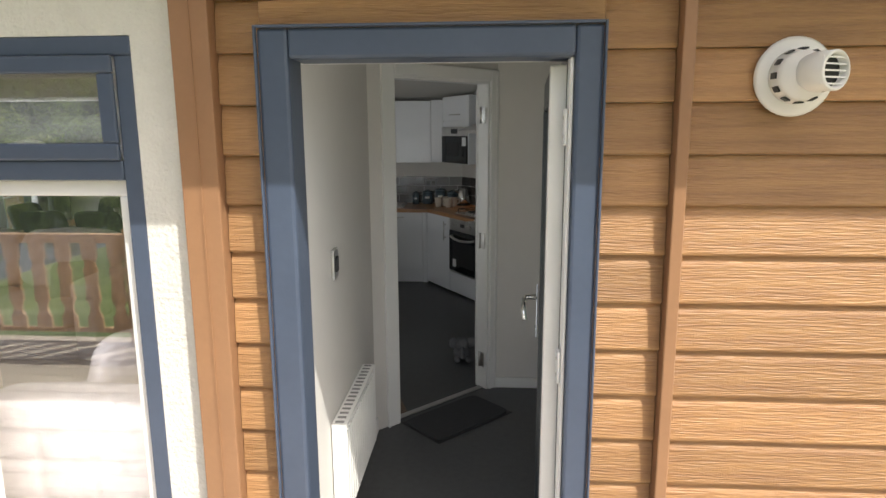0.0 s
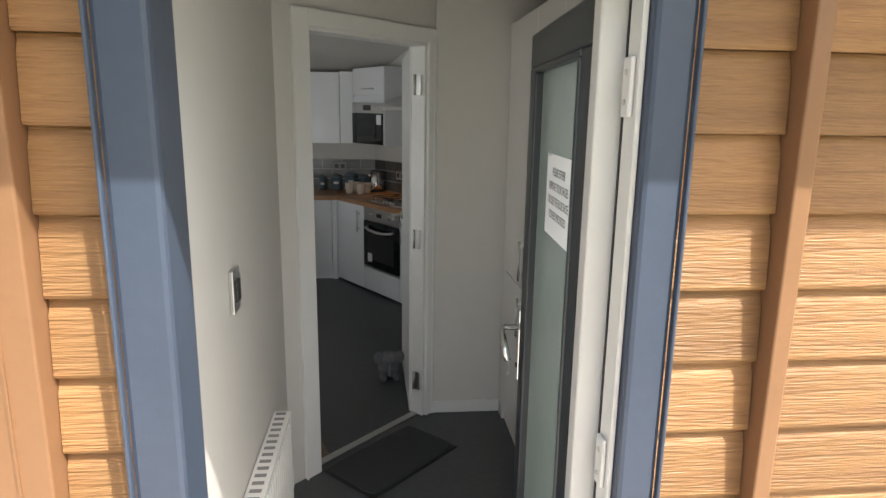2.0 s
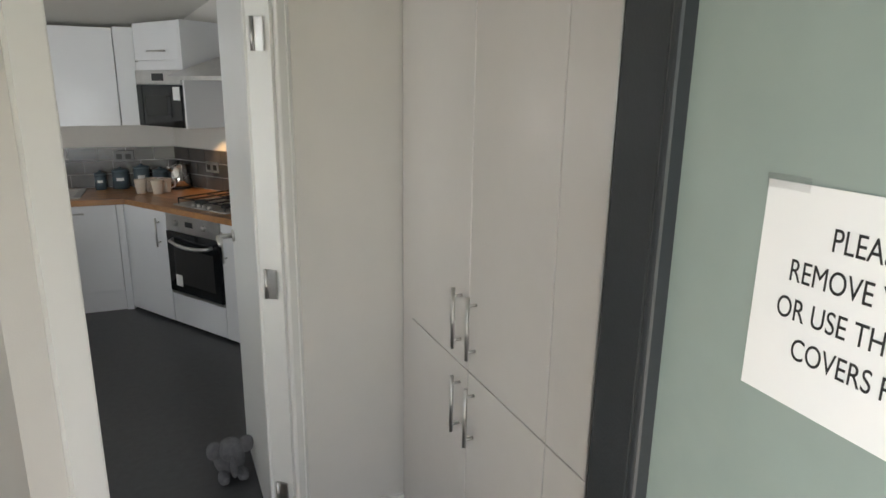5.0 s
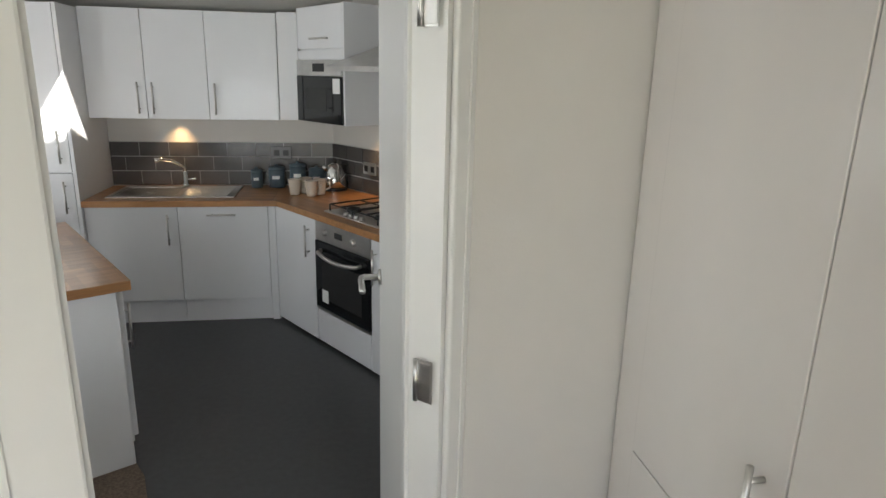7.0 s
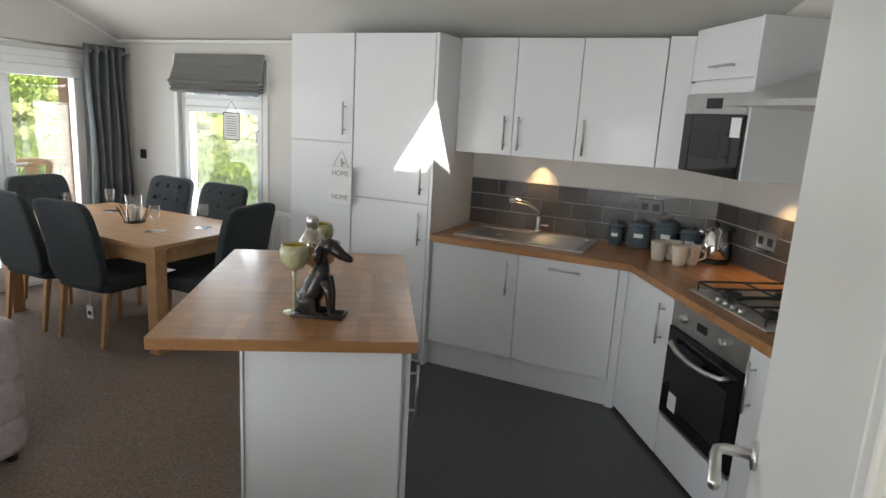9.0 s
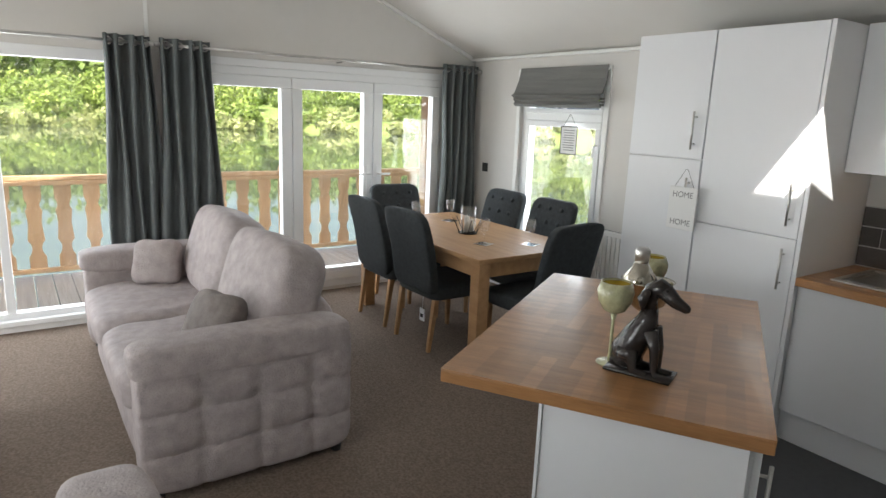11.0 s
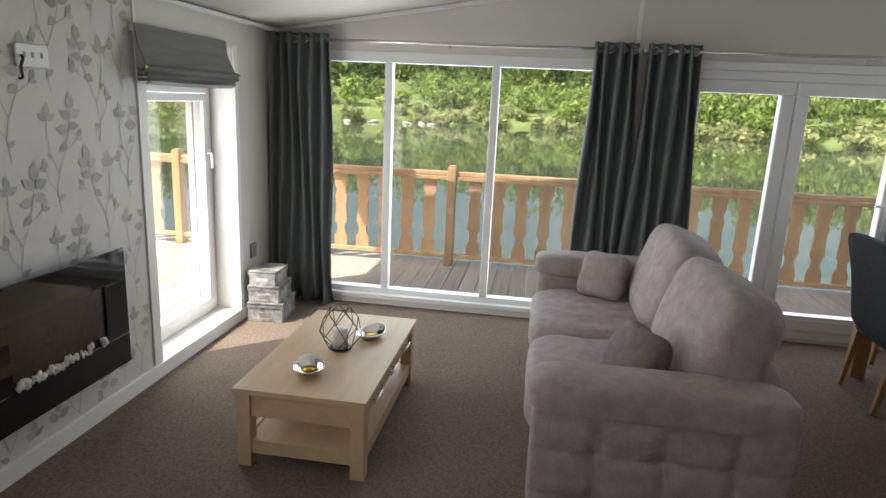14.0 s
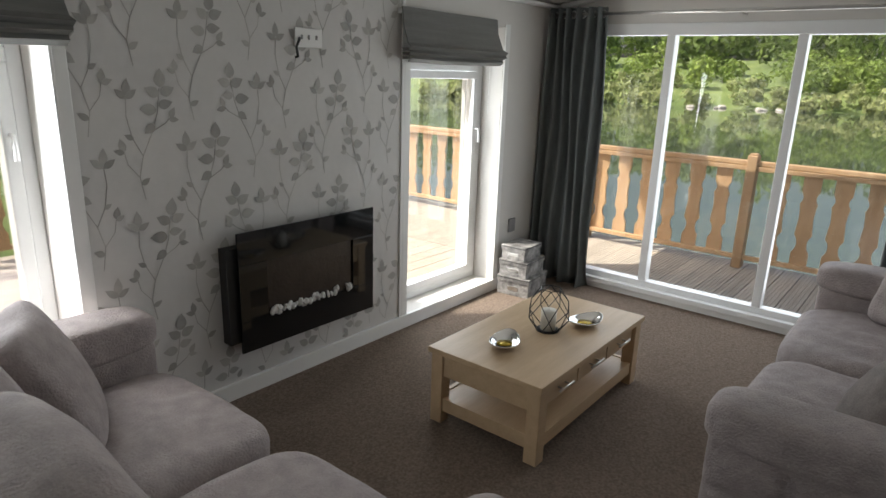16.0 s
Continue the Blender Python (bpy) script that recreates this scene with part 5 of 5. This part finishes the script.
wn_ = thing("hanging_notice", "small framed notice hung from the window catch", "notice", pose(-3.90, 7.655, 1.365))
part("card", box(-0.085, 0.085, -0.004, 0.0, -0.105, 0.105), SHEET, wn_)
part("border", frame_ring(-0.09, 0.09, -0.11, 0.11, 0.008, -0.0055, -0.0042), BLACK, wn_)
for k in range(9):
    part("text_bar", box(-0.06 + 0.004 * (k % 3), 0.06 - 0.005 * (k % 2), -0.0055, -0.0042, 0.075 - k * 0.019, 0.081 - k * 0.019), GREYP, wn_)
part("string", tube([(-0.07, -0.002, 0.11), (0.0, -0.002, 0.20), (0.07, -0.002, 0.11)], 0.002, 5), BLACK, wn_)
for nm, b in (("back", box(-5.0, -4.93, 7.667, 7.679, 1.02, 1.10)), ("front", box(-4.83, -4.75, 2.331, 2.343, 0.40, 0.50))):
    t = thing("light_switch", "dark switch plate on the wall beside the curtain", "switch")
    part("plate", b, BLACK if nm == "back" else GREYP, t, bevel=0.003)
ws = thing("aerial_socket", "white double socket high on the wallpaper with a black lead", "socket")
part("plate", box(-3.02, -2.865, 2.3385, 2.350, 1.60, 1.685), WHITE, ws, bevel=0.003)
for x in (-2.985, -2.94, -2.90):
    part("outlet", box(x - 0.006, x + 0.006, 2.3502, 2.3512, 1.635, 1.655), GREYP, ws)
part("lead", tube([(-2.885, 2.352, 1.64), (-2.865, 2.375, 1.63), (-2.845, 2.38, 1.60), (-2.86, 2.37, 1.56), (-2.85, 2.362, 1.555)], 0.006, 8), BLACK, ws, smooth=True)

# ---- living room ----
def sofa(m, length, label, cushions):
    """Sofa; local x along its length, seat faces local -y, origin at the middle of its foot."""
    t = thing("sofa", label, "sofa", m, group="sofas")
    h = length / 2
    part("base", soft(-h + 0.19, h - 0.19, -0.42, 0.40, 0.03, 0.30, 12, 8, 0.002), SOFA, t, smooth=True)
    for s in (-1, 1):
        x0, x1 = (h - 0.20, h) if s > 0 else (-h, -h + 0.20)
        bm = soft(x0, x1, -0.44, 0.44, 0.03, 0.63, 9, 44, 0.002)
        face = h * s
        for v in bm.verts:
            c = v.co
            top = max(0.0, (c.z - 0.50) / 0.13)
            c.x += s * 0.018 * top ** 1.0
            if abs(c.x - face) < 0.06:
                g = 0.0
                for yy in (-0.21, 0.02, 0.25):
                    g = max(g, math.exp(-((c.y - yy) / 0.013) ** 2))
                for zz in (0.20, 0.37):
                    g = max(g, 0.75 * math.exp(-((c.z - zz) / 0.013) ** 2))
                for yy in (-0.21, 0.02, 0.25):
                    for zz in (0.20, 0.37):
                        g += 0.9 * math.exp(-(((c.y - yy) ** 2 + (c.z - zz) ** 2) / 0.0018))
                if c.z < 0.50:
                    c.x -= s * 0.015 * min(g, 1.8)
        arm = part("arm", bm, SOFA, t, "chenille arm with a stitched grid", smooth=True)
        bm = soft(x0 - 0.012, x1 + 0.012, -0.46, 0.44, 0.50, 0.645, 5, 12, 0.004, 3)
        part("arm_pad", bm, SOFA, t, smooth=True)
        for yy in (-0.38, 0.38):
            part("foot", lathe([(0.022, 0), (0.026, 0.03)], 12, at=(s * (h - 0.06), yy, 0)), BLACK, t)
    part("back", soft(-h + 0.17, h - 0.17, 0.24, 0.46, 0.03, 0.66, 8, 12, 0.003), SOFA, t, smooth=True)
    n = 2
    w = (length - 0.40) / n
    for k in range(n):
        a = -h + 0.20 + k * w
        bm = soft(a + 0.004, a + w - 0.004, -0.47, 0.26, 0.27, 0.46, 5, 16, 0.008, 7 + k)
        for v in bm.verts:
            if v.co.z > 0.36:
                v.co.z += 0.008 * math.sin(v.co.x * 38 + 2 * math.sin(v.co.y * 9)) * max(0, 1 - abs((v.co.y + 0.10) / 0.4))
        part("seat_cushion", bm, SOFA, t, smooth=True)
        bm = soft(a - 0.01, a + w + 0.01, -0.15, 0.13, 0.0, 0.50, 4.2, 16, 0.014, 11 + k)
        o = part("back_cushion", bm, SOFA, t, smooth=True)
        o.matrix_local = pose(0, 0.19, 0.43, -19, 0, 0)
    for x, y, z, rz, mt, sz in cushions:
        c = thing("scatter_cushion", "small " + ("dark brown" if mt is CUSH else "mink") + " scatter cushion on the sofa", "cushion", m @ pose(x, y, z, -24, 0, rz), group="scatter cushions")
        bm = soft(-sz, sz, -0.075, 0.075, -sz, sz, 4.0, 12, 0.006, 5)
        for v in bm.verts:
            q = (abs(v.co.x) / sz) * (abs(v.co.z) / sz)
            v.co.x *= 1 + 0.16 * q
            v.co.z *= 1 + 0.16 * q
            v.co.y *= 1 - 0.45 * q
        part("cover", bm, mt, c, smooth=True)
    return t


sofa(pose(-3.72, 4.78, 0.004), 2.02, "mink chenille two-seat sofa with plump back cushions", [(0.60, -0.06, 0.555, 20, CUSH, 0.15), (-0.68, -0.06, 0.575, 62, SOFA, 0.13)])
sofa(pose(-1.55, 3.335, 0.004, 0, 0, -90), 1.83, "mink chenille sofa beside the wallpapered wall", [(0.50, -0.02, 0.62, -22, SOFA, 0.20)])
CTH = 0.36
ct = thing("coffee_table", "pale oak coffee table with three drawers and a shelf", "table", pose(-3.43, 3.41, 0.004))
part("tabletop", box(-0.51, 0.51, -0.285, 0.285, CTH - 0.026, CTH), OAKP, ct, bevel=0.003)
for x in (-0.465, 0.465):
    for y in (-0.245, 0.245):
        part("leg", box(x - 0.03, x + 0.03, y - 0.03, y + 0.03, 0.0, CTH - 0.027), OAKP, ct, bevel=0.003)
part("apron", box(-0.434, 0.434, -0.265, -0.245, CTH - 0.13, CTH - 0.027), OAKP, ct)
for x0 in (-0.485, 0.465):
    part("apron", box(x0, x0 + 0.02, -0.214, 0.214, CTH - 0.13, CTH - 0.027), OAKP, ct)
part("drawer_box", box(-0.434, 0.434, -0.20, 0.235, CTH - 0.125, CTH - 0.03), OAKP, ct)
for k in range(3):
    a = -0.434 + k * 0.2893
    d = part("drawer_front", box(a + 0.004, a + 0.285, 0.236, 0.256, CTH - 0.122, CTH - 0.032), OAKP, ct, bevel=0.002)
    part("bar_handle", bar(None, (a + 0.085, 0.256, CTH - 0.077), (a + 0.205, 0.256, CTH - 0.077), (0, 0.025, 0), 0.005), STEEL, d, "steel bar handle", smooth=True)
part("shelf", box(-0.47, 0.47, -0.25, 0.25, 0.085, 0.115), OAKP, ct, bevel=0.002)
for y in (-0.265, 0.245):
    part("shelf_rail", box(-0.434, 0.434, y, y + 0.02, 0.06, 0.12), OAKP, ct)
for x in (-0.485, 0.465):
    part("shelf_rail", box(x, x + 0.02, -0.214, 0.214, 0.06, 0.12), OAKP, ct)
TZ = 0.004 + CTH + 0.0006
ln = thing("wire_lantern", "geometric black wire lantern with a cream candle", "lantern", pose(-3.44, 3.42, TZ))
prof = ((0.055, 0.003), (0.105, 0.075), (0.085, 0.15), (0.05, 0.205))
bm = bmesh.new()
for k in range(6):
    P = [[(r * math.cos(2 * math.pi * (k + j + 0.5 * (i % 2)) / 6), r * math.sin(2 * math.pi * (k + j + 0.5 * (i % 2)) / 6), z) for i, (r, z) in enumerate(prof)] for j in (-1, 0, 1)]
    for i in range(3):
        tube([P[1][i], P[1][i + 1]], 0.0022, 5, bm)
        tube([P[1][i], P[0][i + 1] if i % 2 == 0 else P[2][i + 1]], 0.0022, 5, bm)
    tube([P[1][0], P[2][0]], 0.0022, 5, bm)
    tube([P[1][3], P[2][3]], 0.0022, 5, bm)
part("wire_cage", bm, BLACK, ln)
part("tray", lathe([(0.055, 0), (0.055, 0.004)], 18), BLACK, ln)
part("candle", lathe([(0.036, 0.005), (0.036, 0.10), (0.03, 0.102), (0.003, 0.101), (0.0015, 0.112)], 22), WAX, ln, smooth=True)
for x, y, a in ((-3.15, 3.37, 20), (-3.62, 3.52, -15)):
    t = thing("silver_dish", "leaf-shaped silver dish with a yellow lining", "dish", pose(x, y, TZ, 0, 0, a), group="silver dishes")
    bm = bmesh.new()
    rings = []
    for r, z in ((0.02, 0.0), (0.05, 0.004), (0.075, 0.02), (0.085, 0.032), (0.082, 0.033), (0.07, 0.022), (0.045, 0.009), (0.015, 0.006)):
        rings.append([bm.verts.new((r * 1.15 * math.cos(q * math.pi / 12) * (1 + 0.10 * math.cos(2 * q * math.pi / 12)), r * 0.80 * math.sin(q * math.pi / 12), z + 0.008 * (r / 0.085) ** 2 * math.cos(2 * q * math.pi / 12))) for q in range(24)])
    for A, B in zip(rings, rings[1:]):
        for q in range(24):
            bm.faces.new((A[q], A[(q + 1) % 24], B[(q + 1) % 24], B[q]))
    bm.faces.new(rings[0][::-1]); bm.faces.new(rings[-1])
    part("dish", bm, CHROME, t, smooth=True)
    part("lining", lathe([(0.03, 0.011), (0.035, 0.013), (0.01, 0.0135)], 18), GOLD, t, "yellow enamel lining", smooth=True)

fp = thing("electric_fire", "wall-hung black glass electric fire with white pebbles", "fireplace")
part("body", box(-3.23, -2.42, 2.339, 2.395, 0.30, 0.745), BLACK, fp)
part("glass_front", frame_ring(-3.29, -2.465, 0.252, 0.814, 0.148, 2.405, 2.417), BLACKG, fp, "black glass surround", bevel=0.002)
part("glass_back", box(-3.27, -2.485, 2.396, 2.4045, 0.27, 0.79), BLACKG, fp)
part("flame_screen", box(-3.14, -2.615, 2.4046, 2.4065, 0.401, 0.665), BRONZE, fp, "dim grey flame screen")
rb = bmesh.new()
rr = random.Random(9)
for k in range(58):
    b2 = bmesh.new()
    bmesh.ops.create_icosphere(b2, subdivisions=1, radius=1)
    s = rr.uniform(0.010, 0.019)
    M = Matrix.Translation((-2.625 - 0.51 * rr.random(), 2.411 + 0.006 * rr.random(), 0.405 + 0.032 * rr.random() * rr.random())) @ pose(0, 0, 0, rr.uniform(0, 90), rr.uniform(0, 90), rr.uniform(0, 90)) @ Matrix.Diagonal((s * 1.3, s * 0.5, s, 1))
    b2.transform(M)
    me2 = bpy.data.meshes.new("tmp")
    b2.to_mesh(me2)
    b2.free()
    rb.from_mesh(me2)
    bpy.data.meshes.remove(me2)
tagged(part("pebbles", rb, PEBB, fp, "heap of white pebbles", smooth=True), kind="stuff")

z = 0.004
for k, (w, dd, h) in enumerate(((0.30, 0.24, 0.135), (0.27, 0.21, 0.115), (0.23, 0.18, 0.10))):
    b = thing("storage_box", "patterned grey and white card storage box with a dark lid", "box", pose(-4.72 + 0.005 * k, 2.50 - 0.008 * k, z, 0, 0, 6 - 2 * k), group="stacked boxes")
    part("body", box(-w / 2, w / 2, -dd / 2, dd / 2, 0, h - 0.035), BOXP, b, bevel=0.002)
    part("lid", box(-w / 2 - 0.006, w / 2 + 0.006, -dd / 2 - 0.006, dd / 2 + 0.006, h - 0.034, h), BOXP, b, bevel=0.002)
    part("lid_edge", box(-w / 2 - 0.007, w / 2 + 0.007, -dd / 2 - 0.007, dd / 2 + 0.007, h - 0.012, h - 0.007), BLACK, b)
    part("label_holder", box(w / 2 + 0.0005, w / 2 + 0.003, -0.04, 0.04, h * 0.28, h * 0.5), STEEL, b, bevel=0.001)
    z += h + 0.001
fs = thing("floor_socket", "small white socket tag under the dining chair", "tag", pose(-3.99, 6.40, 0.10))
part("tag", box(-0.03, 0.03, -0.003, 0.003, -0.04, 0.05), SHEET, fs)
part("tag_bar", box(-0.018, 0.018, -0.0045, -0.0032, -0.015, 0.012), INK, fs)
part("string", tube([(0, 0, 0.05), (0.005, 0.01, 0.27)], 0.0012, 4), SHEET, fs)

# ---- deck and railing ----
DZ = -0.03
deck = thing("deck", "weathered grooved timber decking", "decking", kind="structure")
y = -1.0
while y < 8.3:
    bm = bmesh.new()
    for g in range(5):
        box(-6.85, -5.36, y + 0.002 + g * 0.0276, y + 0.002 + g * 0.0276 + 0.0225, DZ - 0.025, DZ, bm)
    box(-6.85, -5.36, y + 0.002, y + 0.136, DZ - 0.035, DZ - 0.005, bm)
    part("deck_board", bm, DECKW, deck)
    y += 0.142
y = -1.0
while y < 1.95:
    part("deck_board", box(-5.355, 4.5, y + 0.002, min(y + 0.138, 1.97), DZ - 0.03, DZ), DECKW, deck, bevel=0.002)
    y += 0.142
struct("deck_skirt", box(-6.84, 4.5, -0.99, 1.9, -1.0, DZ - 0.04), DECKW, "timber skirt under the deck", "deck")


def baluster_mesh():
    half = [(0.056, 0.0), (0.056, 0.13), (0.040, 0.155), (0.032, 0.19), (0.032, 0.22), (0.040, 0.25), (0.056, 0.275), (0.050, 0.34), (0.044, 0.42), (0.050, 0.50), (0.056, 0.53), (0.045, 0.55), (0.038, 0.58), (0.045, 0.61), (0.056, 0.63), (0.056, 0.785)]
    bm = bmesh.new()
    f, b = [], []
    for w, z in half:
        f.append((bm.verts.new((-w * 1.14, -0.01, z)), bm.verts.new((w * 1.14, -0.01, z))))
        b.append((bm.verts.new((-w * 1.14, 0.01, z)), bm.verts.new((w * 1.14, 0.01, z))))
    for i in range(len(half) - 1):
        bm.faces.new((f[i][0], f[i][1], f[i + 1][1], f[i + 1][0]))
        bm.faces.new((b[i][1], b[i][0], b[i + 1][0], b[i + 1][1]))
        bm.faces.new((f[i][1], b[i][1], b[i + 1][1], f[i + 1][1]))
        bm.faces.new((b[i][0], f[i][0], f[i + 1][0], b[i + 1][0]))
    me = bpy.data.meshes.new("baluster")
    bm.normal_update()
    bm.to_mesh(me)
    bm.free()
    me.materials.append(RAILW)
    return me


BAL = baluster_mesh()


def railing(m, length, posts_at):
    """A run of railing along local x."""
    t = thing("deck_railing", "honey timber deck railing with fretted balusters", "railing", m)
    part("top_rail", box(0, length, -0.035, 0.035, 0.875, 0.915), RAILW, t, bevel=0.006)
    part("upper_rail", box(0, length, -0.048, -0.012, 0.835, 0.872), RAILW, t, bevel=0.004)
    part("bottom_rail", box(0, length, -0.048, -0.012, 0.075, 0.115), RAILW, t, bevel=0.004)
    for p in posts_at:
        q = part("post", box(p - 0.04, p + 0.04, -0.07, 0.04, 0.0, 0.96), RAILW, t, bevel=0.008)
        part("post_cap", box(p - 0.03, p + 0.03, -0.055, 0.025, 0.9605, 0.975), RAILW, q, bevel=0.006)
    n = int(length / 0.222)
    for k in range(n):
        x = 0.12 + 0.222 * k
        if all(abs(x - p) > 0.09 for p in posts_at):
            ob = new("baluster", BAL)
            ob.parent = t
            ob.location = (x, 0.0, 0.085)
    return t


railing(pose(-6.66, -0.85, DZ, 0, 0, 90), 9.2, (0.04, 1.5, 2.9, 4.33, 5.75, 7.2, 9.15))
railing(pose(-6.62, -0.88, DZ), 9.5, (0.06, 1.9, 3.8, 5.7, 7.6, 9.45))
railing(pose(-6.62, 8.30, DZ), 1.25, (0.04, 1.2))
# clad return wall outside the french doors
rt = thing("porch_return", "boarded porch wall with a blue-grey edge", "wall", kind="structure")
part("core", box(-5.80, -5.36, 7.50, 7.64, -0.5, 2.4), CLADF, rt)
part("edge_trim", box(-5.56, -5.36, 7.475, 7.499, -0.5, 2.4), BLUE, rt, bevel=0.004)
for k in range(18):
    part("board", box(-5.80, -5.562, 7.478, 7.499, -0.4 + k * PITCH, -0.4 + k * PITCH + 0.138), CLAD, rt, bevel=0.004)
# roof covers
rf = thing("roof", "plain dark tiled roof over the lodge", "roof", kind="structure")
bm = bmesh.new()
for (x0, x1) in ((-5.9, SKY0[0] - 0.1), (SKY0[0] - 0.1, SKY0[1] + 0.2), (SKY0[1] + 0.2, 4.2)):
    segs = [(2.1, SKY1[0] - 0.2), (SKY1[0] - 0.2, RIDGE_Y), (RIDGE_Y, SKY1[1] + 0.1), (SKY1[1] + 0.1, 8.2)]
    for i, (a, b) in enumerate(segs):
        if i in (1, 2) and x0 == SKY0[0] - 0.1:
            continue
        za, zb = zc(a) + 0.11, zc(b) + 0.11
        vs = [bm.verts.new(p) for p in ((x0, a, za), (x1, a, za), (x1, b, zb), (x0, b, zb), (x0, a, za + 0.03), (x1, a, za + 0.03), (x1, b, zb + 0.03), (x0, b, zb + 0.03))]
        for f in ((3, 2, 1, 0), (4, 5, 6, 7), (0, 1, 5, 4), (1, 2, 6, 5), (2, 3, 7, 6), (3, 0, 4, 7)):
            bm.faces.new([vs[q] for q in f])
part("covering", bm, GREYP, rf)
for b in (box(1.2, 1.3, 4.0, 7.8, -0.1, 2.75), box(3.9, 4.0, 2.1, 4.3, -0.1, 2.75)):
    struct("wall_outer_end", b, REND, "plain outer end wall", "wall")

# ---- lake and far bank ----
def ground_z(x, y):
    """Meadow, lake bed and the rising far bank in one sheet."""
    d = math.hypot(x + 5, y - 4)
    a = math.degrees(math.atan2(y - 4, x + 5)) % 360
    land = 72 + 7 * noise.noise(Vector((math.cos(radians(a)) * 3, math.sin(radians(a)) * 3, 0.3)))
    rise = min(max((d - land) / 5, 0), 1) * 1.9 + max(0, d - land - 4) * 0.16
    if d > land + 34:
        rise = 1.9 + 30 * 0.16
    far = -2.3 + rise
    near = -1.0 + 0.15 * noise.noise(Vector((x * 0.1, y * 0.1, 0)))
    if x > 6 or (y < -3 and x > -9):
        return near
    e = min(max((-9 - x) / 3, 0), 1) if y < -3 else 1.0
    e = max(e, 0)
    if y > 9 and x < 6:
        e = 1.0
    if -3 <= y <= 9 and x > -8:
        return -1.6
    return near * (1 - e) + far * e if (x > -14 and y < 0) else far


gb = bmesh.new()
xs = [-600, -300, -200] + [-150 + 3 * k for k in range(68)] + [60, 100, 200, 400, 600]
ys = [-600, -300, -200] + [-140 + 3 * k for k in range(100)] + [170, 200, 300, 600]
grid = [[gb.verts.new((x, y, ground_z(x, y))) for x in xs] for y in ys]
for r0, r1 in zip(grid, grid[1:]):
    for i in range(len(xs) - 1):
        gb.faces.new((r0[i], r0[i + 1], r1[i + 1], r1[i]))
struct("ground", gb, GRASS, "grassy ground and lake bed", "ground", smooth=True)
struct("water", box(-160, 6, -160, 160, -1.7, -1.35), WATER, "still green lake reflecting the far bank", "water")


def leaves(bm, c, rad, n, size, rg):
    """A ragged clump of small leaf sprays filling an uneven ellipsoid."""
    for _ in range(n):
        u = Vector((rg.gauss(0, 1), rg.gauss(0, 1), rg.gauss(0, 1))).normalized()
        lump = 0.80 + 0.35 * noise.noise(u * 2.3 + c * 0.37)
        p = c + Vector((u.x * rad[0], u.y * rad[1], u.z * rad[2])) * lump * rg.uniform(0.72, 1.0)
        n1 = (u + Vector((rg.gauss(0, 0.5), rg.gauss(0, 0.5), rg.gauss(0, 0.5)))).normalized()
        a = n1.orthogonal().normalized()
        b = n1.cross(a)
        s = size * rg.uniform(0.6, 1.4)
        th = rg.uniform(0, 6.3)
        a, b = a * math.cos(th) + b * math.sin(th), b * math.cos(th) - a * math.sin(th)
        vs = [bm.verts.new(p + q) for q in (a * s, b * s * 0.55, a * -s, b * s * -0.55)]
        bm.faces.new(vs)


def bank(name, label, material, lo, hi, count, dist, size, tall, seed, n, leafsize):
    rg = random.Random(seed)
    bm = bmesh.new()
    for k in range(count):
        ang = radians(rg.uniform(lo, hi))
        d = rg.uniform(*dist)
        x, y = -5 + d * math.cos(ang), 4 + d * math.sin(ang)
        r = rg.uniform(*size)
        h = r * rg.uniform(*tall)
        z = max(ground_z(x, y), -1.4)
        leaves(bm, Vector((x, y, z + h * 0.75)), (r, r, h), n, leafsize, rg)
    return tagged(part(name, bm, material), label, "shrubs", kind="stuff")


bank("reeds", "pale reeds and grasses along the far bank", REED, 60, 262, 420, (69, 79), (0.9, 1.7), (0.5, 0.9), 21, 60, 0.35)
bank("bank_shrubs", "sunlit green shrubs on the far bank", FOLI, 60, 262, 330, (77, 95), (1.3, 2.8), (0.8, 1.25), 22, 260, 0.27)
bank("far_woods", "dark wooded slope behind the lake", TREE, 130, 262, 210, (92, 116), (2.6, 4.6), (1.0, 1.7), 23, 260, 0.55)
bank("hillside_scrub", "dense bright scrub on the hillside", FOLI, 60, 160, 300, (84, 112), (1.8, 3.4), (0.5, 0.8), 24, 260, 0.30)
rg = random.Random(31)
for k in range(15):
    ang = radians(rg.choice((rg.uniform(189, 193), rg.uniform(190, 200))))
    d = rg.uniform(67, 71)
    bm = bmesh.new()
    bmesh.ops.create_icosphere(bm, subdivisions=2, radius=rg.uniform(0.2, 0.5))
    for v in bm.verts:
        v.co *= 1 + 0.35 * noise.noise(v.co * 1.7 + Vector((k, 0, 0)))
        v.co.z *= 0.6
    ob = part("boulder", bm, STONE)
    ob.location = (-5 + d * math.cos(ang), 4 + d * math.sin(ang), -1.3)
    tagged(ob, "pale boulder at the water's edge", "boulder", "boulders on the bank")
